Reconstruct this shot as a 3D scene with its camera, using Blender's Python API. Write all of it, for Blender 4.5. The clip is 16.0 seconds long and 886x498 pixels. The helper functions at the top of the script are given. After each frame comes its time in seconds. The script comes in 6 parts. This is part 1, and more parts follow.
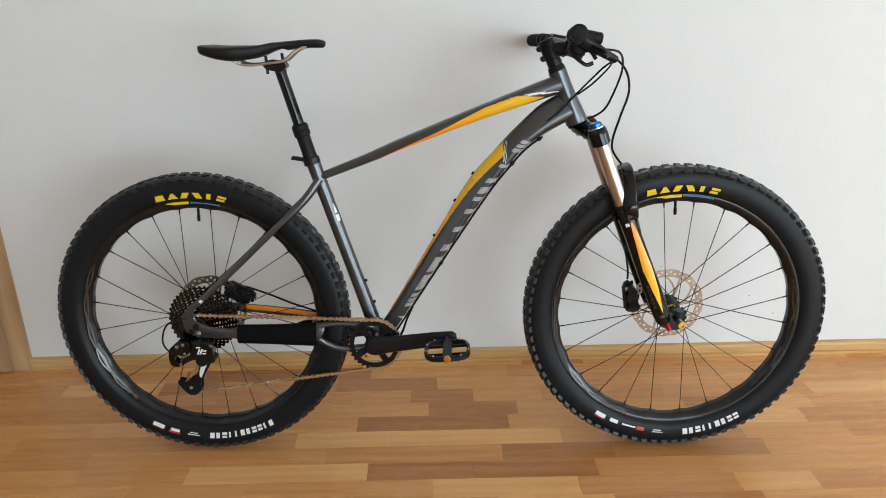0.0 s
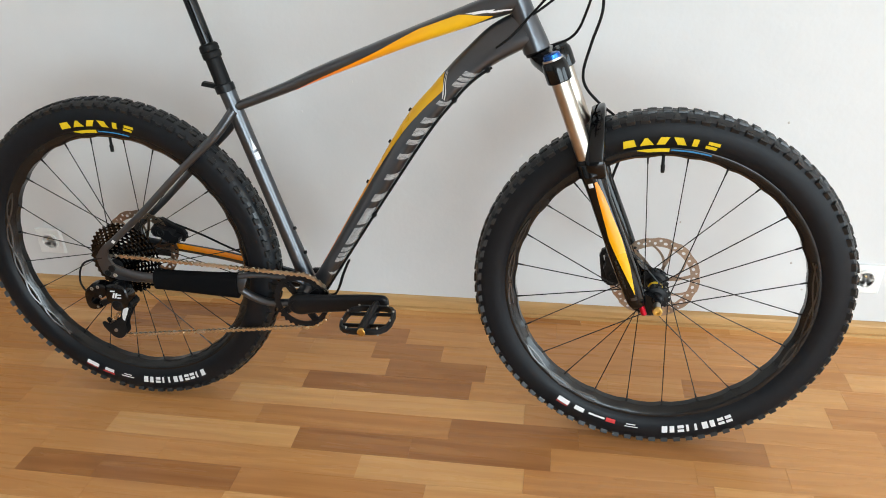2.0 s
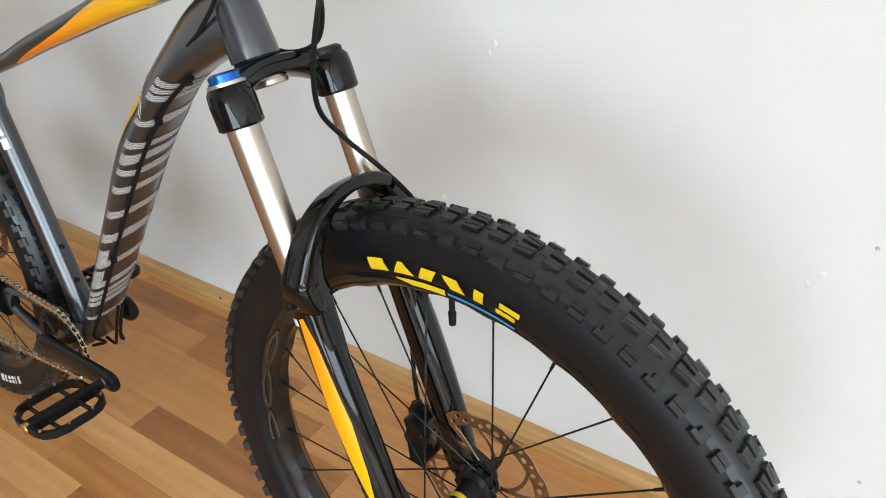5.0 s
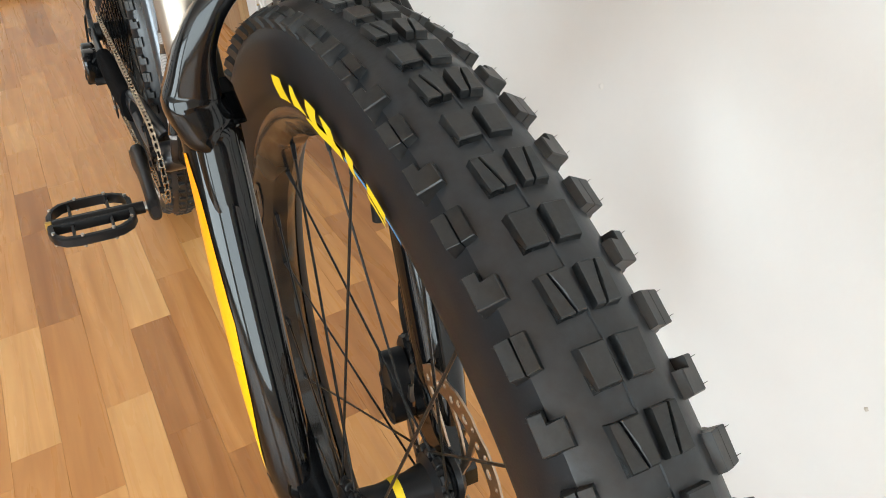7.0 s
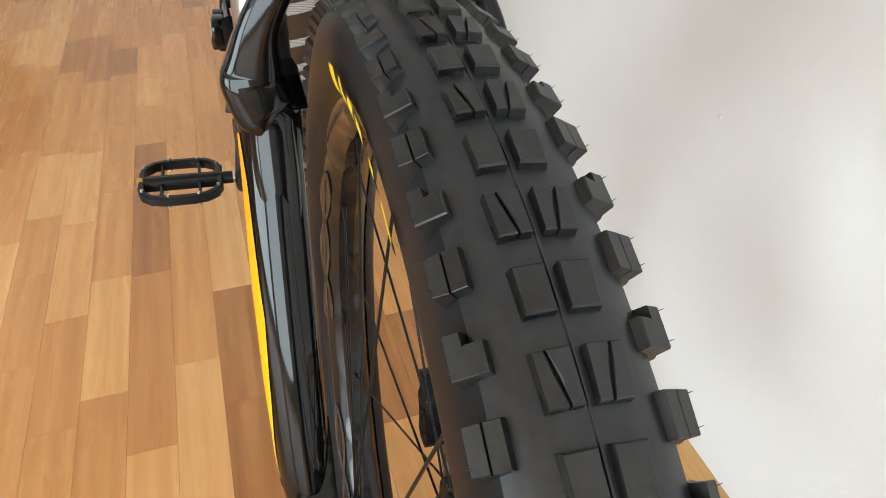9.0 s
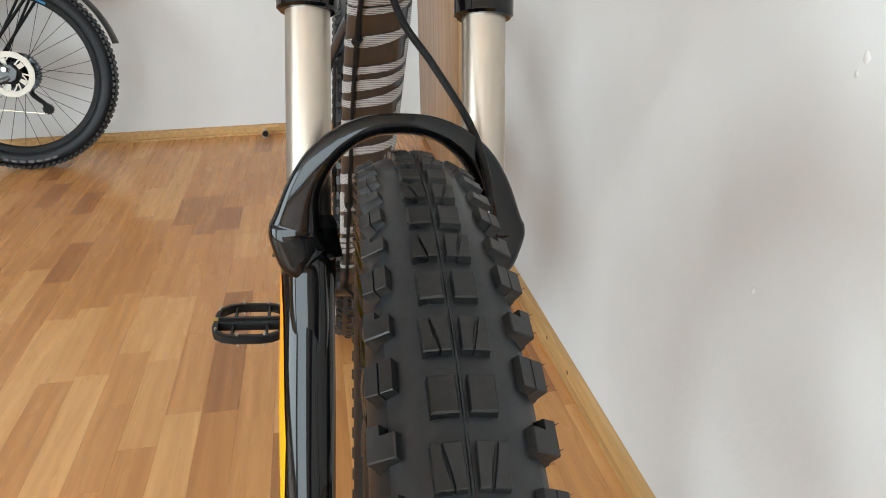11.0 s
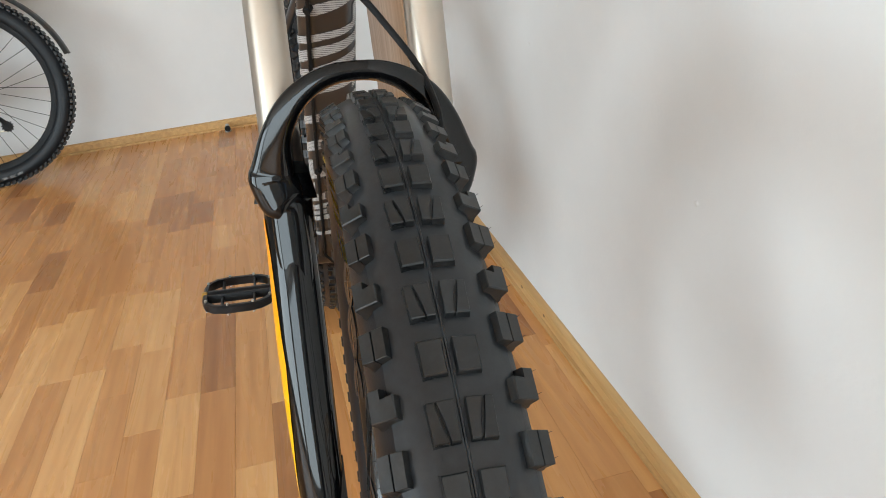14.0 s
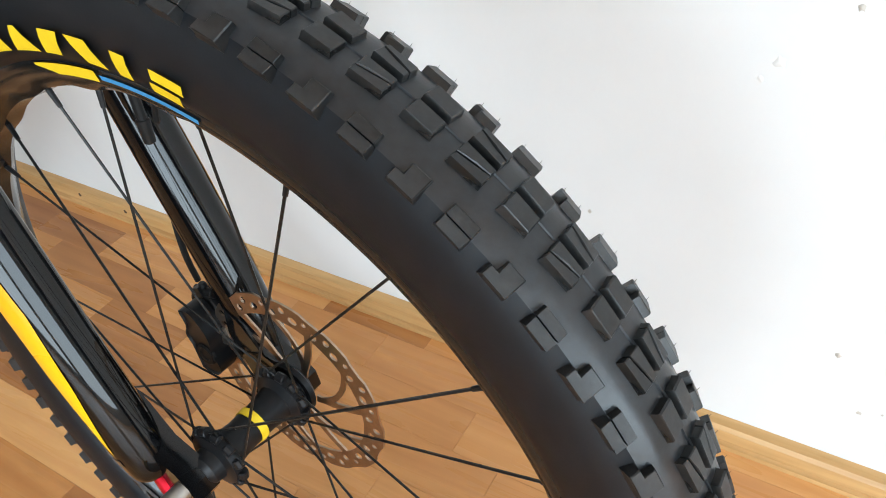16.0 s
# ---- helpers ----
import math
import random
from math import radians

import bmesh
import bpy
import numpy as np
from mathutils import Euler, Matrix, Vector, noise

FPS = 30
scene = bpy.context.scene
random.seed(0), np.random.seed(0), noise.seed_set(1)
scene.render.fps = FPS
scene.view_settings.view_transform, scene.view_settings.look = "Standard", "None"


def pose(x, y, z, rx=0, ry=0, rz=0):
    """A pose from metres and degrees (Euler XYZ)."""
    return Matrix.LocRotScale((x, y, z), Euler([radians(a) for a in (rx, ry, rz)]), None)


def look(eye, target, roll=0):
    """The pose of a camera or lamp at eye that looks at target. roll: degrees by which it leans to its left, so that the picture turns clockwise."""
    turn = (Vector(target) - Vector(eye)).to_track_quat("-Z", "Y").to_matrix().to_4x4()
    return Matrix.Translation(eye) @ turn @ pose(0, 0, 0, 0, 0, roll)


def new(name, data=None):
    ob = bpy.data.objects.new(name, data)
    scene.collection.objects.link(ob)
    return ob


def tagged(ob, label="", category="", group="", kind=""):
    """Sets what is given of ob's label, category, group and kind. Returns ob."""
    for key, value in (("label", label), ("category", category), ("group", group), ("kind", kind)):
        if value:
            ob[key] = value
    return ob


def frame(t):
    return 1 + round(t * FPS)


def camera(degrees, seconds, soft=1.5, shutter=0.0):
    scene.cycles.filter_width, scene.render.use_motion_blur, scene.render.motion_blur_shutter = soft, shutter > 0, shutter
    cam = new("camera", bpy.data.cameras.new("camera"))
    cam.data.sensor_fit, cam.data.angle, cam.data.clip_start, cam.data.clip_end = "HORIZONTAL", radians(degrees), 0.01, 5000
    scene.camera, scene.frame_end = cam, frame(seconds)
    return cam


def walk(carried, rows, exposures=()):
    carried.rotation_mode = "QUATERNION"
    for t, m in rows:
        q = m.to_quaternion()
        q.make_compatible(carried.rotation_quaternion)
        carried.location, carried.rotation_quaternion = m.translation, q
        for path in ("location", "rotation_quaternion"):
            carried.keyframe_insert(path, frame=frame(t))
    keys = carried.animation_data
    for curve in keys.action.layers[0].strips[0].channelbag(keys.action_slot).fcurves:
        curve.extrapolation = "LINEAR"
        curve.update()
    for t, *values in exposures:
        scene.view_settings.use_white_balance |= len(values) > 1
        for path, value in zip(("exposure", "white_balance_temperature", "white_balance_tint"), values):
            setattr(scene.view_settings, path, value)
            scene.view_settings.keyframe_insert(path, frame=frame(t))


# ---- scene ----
cam = camera(62.3, 16.0, 0.95)
PATH = [
    (0, (0.604, -2.074, 1.176), (0.627, -0.207, 0.459), -0.9),
    (0.5, (0.683, -2.014, 1.171), (0.61, -0.151, 0.446), -0.3),
    (1, (0.836, -1.969, 1.177), (0.579, -0.148, 0.392), 0.2),
    (1.5, (0.933, -1.88, 1.181), (0.596, -0.124, 0.285), -1.4),
    (2, (0.988, -1.739, 1.168), (0.686, -0.013, 0.203), -2.1),
    (2.5, (1.051, -1.603, 1.161), (0.786, 0.104, 0.153), -2.0),
    (3, (1.178, -1.461, 1.156), (0.878, 0.228, 0.129), -0.8),
    (3.5, (1.313, -1.327, 1.139), (0.84, 0.311, 0.092), -1.3),
    (4, (1.4, -1.187, 1.111), (0.775, 0.381, 0.037), -2.2),
    (4.2, (1.423, -1.119, 1.108), (0.745, 0.422, 0.028), -2.0),
    (6.5, (1.533, -0.606, 0.914), (0.182, 0.281, -0.263), -3.4),
    (7, (1.504, -0.55, 0.863), (0.11, 0.195, -0.363), -2.9),
    (7.5, (1.481, -0.513, 0.854), (0.051, 0.163, -0.37), -4.0),
    (8, (1.462, -0.502, 0.837), (0.022, 0.083, -0.422), -2.9),
    (10.5, (1.529, -0.48, 0.864), (-0.184, -0.132, -0.109), -0.5),
    (11, (1.546, -0.46, 0.864), (-0.246, -0.157, 0.029), -1.0),
    (11.5, (1.572, -0.44, 0.853), (-0.275, -0.223, 0.118), -2.1),
    (12, (1.586, -0.432, 0.841), (-0.286, -0.27, 0.158), -2.4),
    (12.5, (1.6, -0.43, 0.839), (-0.283, -0.286, 0.18), -2.4),
    (13, (1.614, -0.424, 0.841), (-0.26, -0.255, 0.162), -3.4),
    (13.5, (1.618, -0.438, 0.843), (-0.215, -0.217, 0.072), -5.0),
    (14, (1.623, -0.469, 0.852), (-0.135, -0.109, -0.031), -6.6),
    (14.5, (1.611, -0.519, 0.854), (-0.042, 0.041, -0.124), -7.1),
    (15, (1.576, -0.567, 0.853), (0.124, 0.217, -0.277), -7.9),
    (15.5, (1.548, -0.613, 0.851), (0.382, 0.463, -0.366), -7.4),
    (16, (1.527, -0.639, 0.832), (0.67, 0.621, -0.463), -6.2),
]
EXPOSURES = [(0, -0.38, 6800, 10), (2.5, -0.19, 6800, 10), (4.2, -0.20, 6750, 10), (6.5, 0.16, 7050, 10), (8, 0.32, 7100, 10), (10.5, -0.08, 6950, 10), (13.5, -0.11, 6950, 10), (15, 0.04, 6700, 10), (16, 0.13, 6600, 10)]
walk(cam, [(t, look(eye, target, roll)) for t, eye, target, roll in PATH], EXPOSURES)


# ---- world and light ----
world = bpy.data.worlds.new("world")
scene.world = world
world.use_nodes = True
sky = world.node_tree.nodes.new("ShaderNodeTexSky")
sky.sky_type, sky.sun_disc = "NISHITA", False
sky.sun_elevation, sky.sun_rotation = radians(38), radians(20)
world.node_tree.links.new(sky.outputs[0], world.node_tree.nodes["Background"].inputs[0])
world.node_tree.nodes["Background"].inputs[1].default_value = 0.12

ROOM_X0, ROOM_X1, ROOM_Y0, ROOM_Z1 = -1.665, 6.4, -5.8, 2.62
WIN = (1.60, 5.80, 0.25, 2.50)
WIN_E = (-5.30, -1.10, 0.25, 2.50)


def area_light(name, m, sx, sy, power, colour):
    lamp = bpy.data.lights.new(name, "AREA")
    lamp.shape, lamp.size, lamp.size_y, lamp.energy, lamp.color = "RECTANGLE", sx, sy, power, colour
    ob = new(name, lamp)
    ob.matrix_world = m
    return ob


area_light("window_light", look(((WIN[0] + WIN[1]) / 2, ROOM_Y0 - 0.05, (WIN[2] + WIN[3]) / 2), ((WIN[0] + WIN[1]) / 2, 0, (WIN[2] + WIN[3]) / 2)),
           WIN[1] - WIN[0], WIN[3] - WIN[2], 335, (0.72, 0.88, 1.0))
area_light("window_light", look((ROOM_X1 + 0.05, (WIN_E[0] + WIN_E[1]) / 2, (WIN_E[2] + WIN_E[3]) / 2), (0, (WIN_E[0] + WIN_E[1]) / 2, (WIN_E[2] + WIN_E[3]) / 2)),
           WIN_E[1] - WIN_E[0], WIN_E[3] - WIN_E[2], 265, (0.72, 0.88, 1.0))

# ---- materials ----


def material(name, colour, rough=0.5, metal=0.0, coat=0.0, spec=0.5, vary=0.12, grain=60.0, bump=0.0, bump_scale=400.0, rough_vary=0.08, rnd=0.0):
    """A principled material with two scales of colour noise, uneven gloss and a fine relief."""
    m = bpy.data.materials.new(name)
    m.use_nodes = True
    nt = m.node_tree
    n, link = nt.nodes, nt.links.new
    b = n["Principled BSDF"]
    b.inputs["Metallic"].default_value = metal
    b.inputs["Coat Weight"].default_value = coat
    b.inputs["Coat Roughness"].default_value = 0.06
    b.inputs["Specular IOR Level"].default_value = spec
    tc = n.new("ShaderNodeTexCoord")
    small, big = n.new("ShaderNodeTexNoise"), n.new("ShaderNodeTexNoise")
    small.inputs["Scale"].default_value, big.inputs["Scale"].default_value = grain * 4, grain / 6
    small.inputs["Detail"].default_value = 4
    for q in (small, big):
        link(tc.outputs["Object"], q.inputs["Vector"])
    add = n.new("ShaderNodeMath")
    add.operation = "ADD"
    link(small.outputs[0], add.inputs[0])
    link(big.outputs[0], add.inputs[1])
    last = add.outputs[0]
    if rnd:
        info, mul, add2 = n.new("ShaderNodeObjectInfo"), n.new("ShaderNodeMath"), n.new("ShaderNodeMath")
        mul.operation, add2.operation = "MULTIPLY_ADD", "ADD"
        mul.inputs[1].default_value, mul.inputs[2].default_value = rnd, -rnd / 2
        link(info.outputs["Random"], mul.inputs[0])
        link(last, add2.inputs[0])
        link(mul.outputs[0], add2.inputs[1])
        last = add2.outputs[0]
    mp = n.new("ShaderNodeMapRange")
    mp.inputs["From Min"].default_value, mp.inputs["From Max"].default_value = 0.6, 1.4
    mp.inputs["To Min"].default_value, mp.inputs["To Max"].default_value = 1 - vary, 1 + vary
    link(last, mp.inputs["Value"])
    mix = n.new("ShaderNodeVectorMath")
    mix.operation = "SCALE"
    mix.inputs[0].default_value = colour
    link(mp.outputs[0], mix.inputs["Scale"])
    link(mix.outputs[0], b.inputs["Base Color"])
    mr = n.new("ShaderNodeMapRange")
    mr.inputs["From Min"].default_value, mr.inputs["From Max"].default_value = 0.3, 0.7
    mr.inputs["To Min"].default_value, mr.inputs["To Max"].default_value = max(0.02, rough - rough_vary), min(1, rough + rough_vary)
    link(big.outputs[0], mr.inputs["Value"])
    link(mr.outputs[0], b.inputs["Roughness"])
    if bump:
        bn, bp = n.new("ShaderNodeTexNoise"), n.new("ShaderNodeBump")
        bn.inputs["Scale"].default_value, bn.inputs["Detail"].default_value = bump_scale, 6
        bp.inputs["Strength"].default_value, bp.inputs["Distance"].default_value = bump, 0.002
        link(tc.outputs["Object"], bn.inputs["Vector"])
        link(bn.outputs[0], bp.inputs["Height"])
        link(bp.outputs[0], b.inputs["Normal"])
    return m


def wood(name, dark, light, scale=1.0, rough=0.27, along="X", rnd=0.5):
    """Lacquered timber with long fibres, wavy figure and a tone of its own for each piece."""
    m = bpy.data.materials.new(name)
    m.use_nodes = True
    nt = m.node_tree
    n, link = nt.nodes, nt.links.new
    b = n["Principled BSDF"]
    tc, info, mp = n.new("ShaderNodeTexCoord"), n.new("ShaderNodeObjectInfo"), n.new("ShaderNodeMapping")
    geo = n.new("ShaderNodeNewGeometry")
    shift = n.new("ShaderNodeVectorMath")
    shift.operation = "MULTIPLY_ADD"
    shift.inputs[1].default_value = (7.0, 13.0, 5.0)
    rsum = n.new("ShaderNodeMath")
    link(info.outputs["Random"], rsum.inputs[0])
    link(geo.outputs["Random Per Island"], rsum.inputs[1])
    cmb = n.new("ShaderNodeCombineXYZ")
    for k in range(3):
        link(rsum.outputs[0], cmb.inputs[k])
    link(cmb.outputs[0], shift.inputs[0])
    link(tc.outputs["Object"], shift.inputs[2])
    link(shift.outputs[0], mp.inputs["Vector"])
    mp.inputs["Scale"].default_value = (0.9 * scale, 14 * scale, 14 * scale) if along == "X" else (14 * scale, 14 * scale, 0.9 * scale)
    fig, fib = n.new("ShaderNodeTexNoise"), n.new("ShaderNodeTexNoise")
    fig.inputs["Scale"].default_value, fig.inputs["Detail"].default_value, fig.inputs["Distortion"].default_value = 1.6, 5, 2.2
    fib.inputs["Scale"].default_value, fib.inputs["Detail"].default_value = 9.0, 6
    wav = n.new("ShaderNodeTexWave")
    wav.bands_direction = "Y" if along == "X" else "X"
    wav.inputs["Scale"].default_value, wav.inputs["Distortion"].default_value, wav.inputs["Detail"].default_value = 0.7, 7.0, 3
    for q in (fig, fib, wav):
        link(mp.outputs[0], q.inputs["Vector"])
    a1, a2 = n.new("ShaderNodeMath"), n.new("ShaderNodeMath")
    a1.operation = a2.operation = "MULTIPLY_ADD"
    a1.inputs[1].default_value, a2.inputs[1].default_value = 0.35, 0.16
    link(fib.outputs[0], a1.inputs[0])
    link(fig.outputs[0], a1.inputs[2])
    link(wav.outputs[0], a2.inputs[0])
    link(a1.outputs[0], a2.inputs[2])
    tone = n.new("ShaderNodeMath")
    tone.operation = "MULTIPLY_ADD"
    frac = n.new("ShaderNodeMath")
    frac.operation = "FRACT"
    link(rsum.outputs[0], frac.inputs[0])
    tone.inputs[1].default_value = rnd
    link(frac.outputs[0], tone.inputs[0])
    link(a2.outputs[0], tone.inputs[2])
    ramp = n.new("ShaderNodeMapRange")
    ramp.inputs["From Min"].default_value, ramp.inputs["From Max"].default_value = 0.42, 1.0 + rnd
    link(tone.outputs[0], ramp.inputs["Value"])
    mix = n.new("ShaderNodeMix")
    mix.data_type = "RGBA"
    mix.inputs[6].default_value, mix.inputs[7].default_value = (*light, 1), (*dark, 1)
    link(ramp.outputs[0], mix.inputs["Factor"])
    link(mix.outputs[2], b.inputs["Base Color"])
    rr = n.new("ShaderNodeMapRange")
    rr.inputs["To Min"].default_value, rr.inputs["To Max"].default_value = rough - 0.08, rough + 0.1
    link(fig.outputs[0], rr.inputs["Value"])
    link(rr.outputs[0], b.inputs["Roughness"])
    bp = n.new("ShaderNodeBump")
    bp.inputs["Strength"].default_value, bp.inputs["Distance"].default_value = 0.06, 0.001
    link(fib.outputs[0], bp.inputs["Height"])
    link(bp.outputs[0], b.inputs["Normal"])
    b.inputs["Specular IOR Level"].default_value = 0.4
    return m


def fade(name, first, second, axis, lo, hi, rough=0.3, lines=0.0):
    """Paint that runs from one colour to another along a bike axis, with hair lines."""
    m = material(name, first, rough, coat=0.2, vary=0.04)
    n, link = m.node_tree.nodes, m.node_tree.links.new
    tc, sep, mr, mix = n.new("ShaderNodeTexCoord"), n.new("ShaderNodeSeparateXYZ"), n.new("ShaderNodeMapRange"), n.new("ShaderNodeMix")
    link(tc.outputs["Object"], sep.inputs[0])
    link(sep.outputs[axis], mr.inputs["Value"])
    mr.inputs["From Min"].default_value, mr.inputs["From Max"].default_value = lo, hi
    mix.data_type = "RGBA"
    mix.inputs[6].default_value, mix.inputs[7].default_value = (*first, 1), (*second, 1)
    link(mr.outputs[0], mix.inputs["Factor"])
    link(mix.outputs[2], n["Principled BSDF"].inputs["Base Color"])
    return m


def striped(name, colour, gap, pitch, axis):
    """Printed ink hatched by fine lines that run along the tube."""
    m = material(name, colour, 0.45, vary=0.05)
    n, link = m.node_tree.nodes, m.node_tree.links.new
    tc, sep, mod, gt, mix = n.new("ShaderNodeTexCoord"), n.new("ShaderNodeSeparateXYZ"), n.new("ShaderNodeMath"), n.new("ShaderNodeMath"), n.new("ShaderNodeMix")
    link(tc.outputs["Object"], sep.inputs[0])
    mod.operation, gt.operation = "PINGPONG", "GREATER_THAN"
    mod.inputs[1].default_value, gt.inputs[1].default_value = pitch, pitch * 0.74
    link(sep.outputs[axis], mod.inputs[0])
    link(mod.outputs[0], gt.inputs[0])
    mix.data_type = "RGBA"
    mix.inputs[6].default_value, mix.inputs[7].default_value = (*colour, 1), (*gap, 1)
    link(gt.outputs[0], mix.inputs["Factor"])
    link(mix.outputs[2], n["Principled BSDF"].inputs["Base Color"])
    return m


PLASTER = material("plaster_white", (0.70, 0.70, 0.695), 0.85, vary=0.025, grain=3, bump=0.28, bump_scale=75, spec=0.25)
# Unseen east wall: a grey picked to weaken bounce, not a known paint.
WALL_WARM = material("unseen_wall_warm_grey", (0.60, 0.59, 0.575), 0.9, vary=0.03, grain=3, spec=0.2)
# Invented tone for the unseen south wall, dark to keep fill light low.
WALL_DIM = material("unseen_wall_dim_grey", (0.44, 0.43, 0.415), 0.9, vary=0.05, grain=3, spec=0.2)
CEIL = material("ceiling_white", (0.8, 0.8, 0.79), 0.9, vary=0.02, grain=3)
OAK_LIGHT = wood("floor_oak_light", (0.60, 0.285, 0.100), (0.80, 0.450, 0.182), rnd=0.15)
OAK_MID = wood("floor_oak_mid", (0.47, 0.196, 0.062), (0.70, 0.348, 0.126), rnd=0.4)
OAK_DARK = wood("floor_oak_dark", (0.33, 0.128, 0.042), (0.52, 0.236, 0.083), rnd=0.25)
SUBFLOOR = material("floor_joint", (0.34, 0.155, 0.060), 0.6)
SKIRT = wood("skirting_oak", (0.42, 0.225, 0.08), (0.66, 0.41, 0.18), rnd=0.1, rough=0.38)
DOOR = wood("door_veneer", (0.28, 0.16, 0.085), (0.46, 0.29, 0.17), scale=0.6, along="Z", rnd=0.1, rough=0.4)
CASING = wood("casing_veneer", (0.36, 0.21, 0.1), (0.56, 0.37, 0.2), scale=0.6, along="Z", rnd=0.1, rough=0.4)
WHITE_PLASTIC = material("white_plastic", (0.82, 0.82, 0.8), 0.3, vary=0.02)
DARK_HOLE = material("dark_hole", (0.01, 0.01, 0.01), 0.8)
BRASS = material("brass_pin", (0.75, 0.6, 0.35), 0.3, metal=1.0)

# Bluish lift in TREAD and RUBBER paints window sheen; TREAD's mottling is dust, wear.
TREAD = material("tread_casing_dusty_sheen", (0.0098, 0.0114, 0.0138), 0.41, vary=0.65, grain=55, bump=0.06, bump_scale=300, spec=0.5, rough_vary=0.14)
RUBBER = material("tyre_rubber", (0.0060, 0.0072, 0.0092), 0.44, vary=0.3, grain=14, bump=0.05, bump_scale=900, spec=0.22, rough_vary=0.07)
KNOB = material("tread_rubber", (0.0084, 0.0086, 0.0089), 0.42, vary=0.9, grain=110, bump=0.04, bump_scale=500, spec=0.48, rnd=0.35, rough_vary=0.17)
GUNMETAL = material("gunmetal_paint", (0.076, 0.080, 0.088), 0.30, metal=0.8, coat=0.5, rough_vary=0.02, vary=0.04, grain=200)
FORK_BLACK = material("gloss_black", (0.0026, 0.0027, 0.0031), 0.06, coat=0.0, spec=0.36, vary=0.1, rough_vary=0.03)
STANCHION = material("champagne_tube", (0.49, 0.43, 0.365), 0.32, metal=1.0, vary=0.05, grain=20, rough_vary=0.05)
ANOD = material("black_anodised", (0.009, 0.009, 0.010), 0.34, metal=0.15, vary=0.2, spec=0.22)
MATT = material("matt_black", (0.0075, 0.0075, 0.0078), 0.5, vary=0.2, bump=0.1, bump_scale=600, spec=0.16)
SADDLE = material("saddle_cover", (0.0075, 0.0075, 0.0078), 0.46, spec=0.2, vary=0.2, bump=0.2, bump_scale=1500)
NEOPRENE = material("neoprene", (0.0045, 0.0045, 0.005), 0.9, vary=0.2, bump=0.4, bump_scale=1800, spec=0.06)
STEEL = material("worn_steel", (0.5, 0.48, 0.45), 0.32, metal=1.0, vary=0.15)
ROTOR = material("brake_steel", (0.36, 0.27, 0.2), 0.36, metal=1.0, vary=0.2, grain=60)
CHAIN = material("chain_steel", (0.62, 0.55, 0.45), 0.26, metal=1.0, vary=0.3)
COG = material("cog_steel", (0.044, 0.046, 0.049), 0.20, metal=1.0, vary=0.3)
SPOKE = material("black_spoke", (0.012, 0.012, 0.012), 0.3, metal=0.3, spec=0.3)
RIM = material("rim_black", (0.010, 0.010, 0.010), 0.20, metal=0.1, coat=0.15, spec=0.35, vary=0.15)
RIM_GREY = material("rim_grey_print", (0.055, 0.05, 0.047), 0.25, metal=0.5, coat=0.4)
YELLOW = material("yellow_print", (0.74, 0.52, 0.012), 0.5, vary=0.06)
BLUE = material("blue_print", (0.03, 0.22, 0.48), 0.5)
RED = material("red_print", (0.55, 0.03, 0.03), 0.45)
WHITE = material("white_print", (0.72, 0.72, 0.72), 0.5, vary=0.08)
BLUE_ANOD = material("blue_anodised", (0.02, 0.13, 0.5), 0.25, metal=0.8)
RED_ANOD = material("red_anodised", (0.5, 0.01, 0.03), 0.25, metal=0.8)
GOLD = material("gold_anodised", (0.62, 0.4, 0.12), 0.3, metal=1.0)
TOP_ORANGE = fade("orange_top_tube", (0.92, 0.22, 0.005), (0.80, 0.43, 0.012), 0, 0.5, 0.74)
DOWN_ORANGE = fade("orange_down_tube", (0.92, 0.25, 0.005), (0.80, 0.44, 0.008), 2, 0.45, 0.70)
LEG_ORANGE = fade("orange_fork_leg", (0.86, 0.49, 0.006), (0.92, 0.28, 0.005), 2, 0.42, 0.60)
STAY_ORANGE = material("orange_stay", (0.9, 0.28, 0.005), 0.35, coat=0.5)
HATCHED = striped("hatched_white", (0.40, 0.40, 0.40), (0.065, 0.06, 0.057), 0.0012, 2)

# ---- mesh tools ----


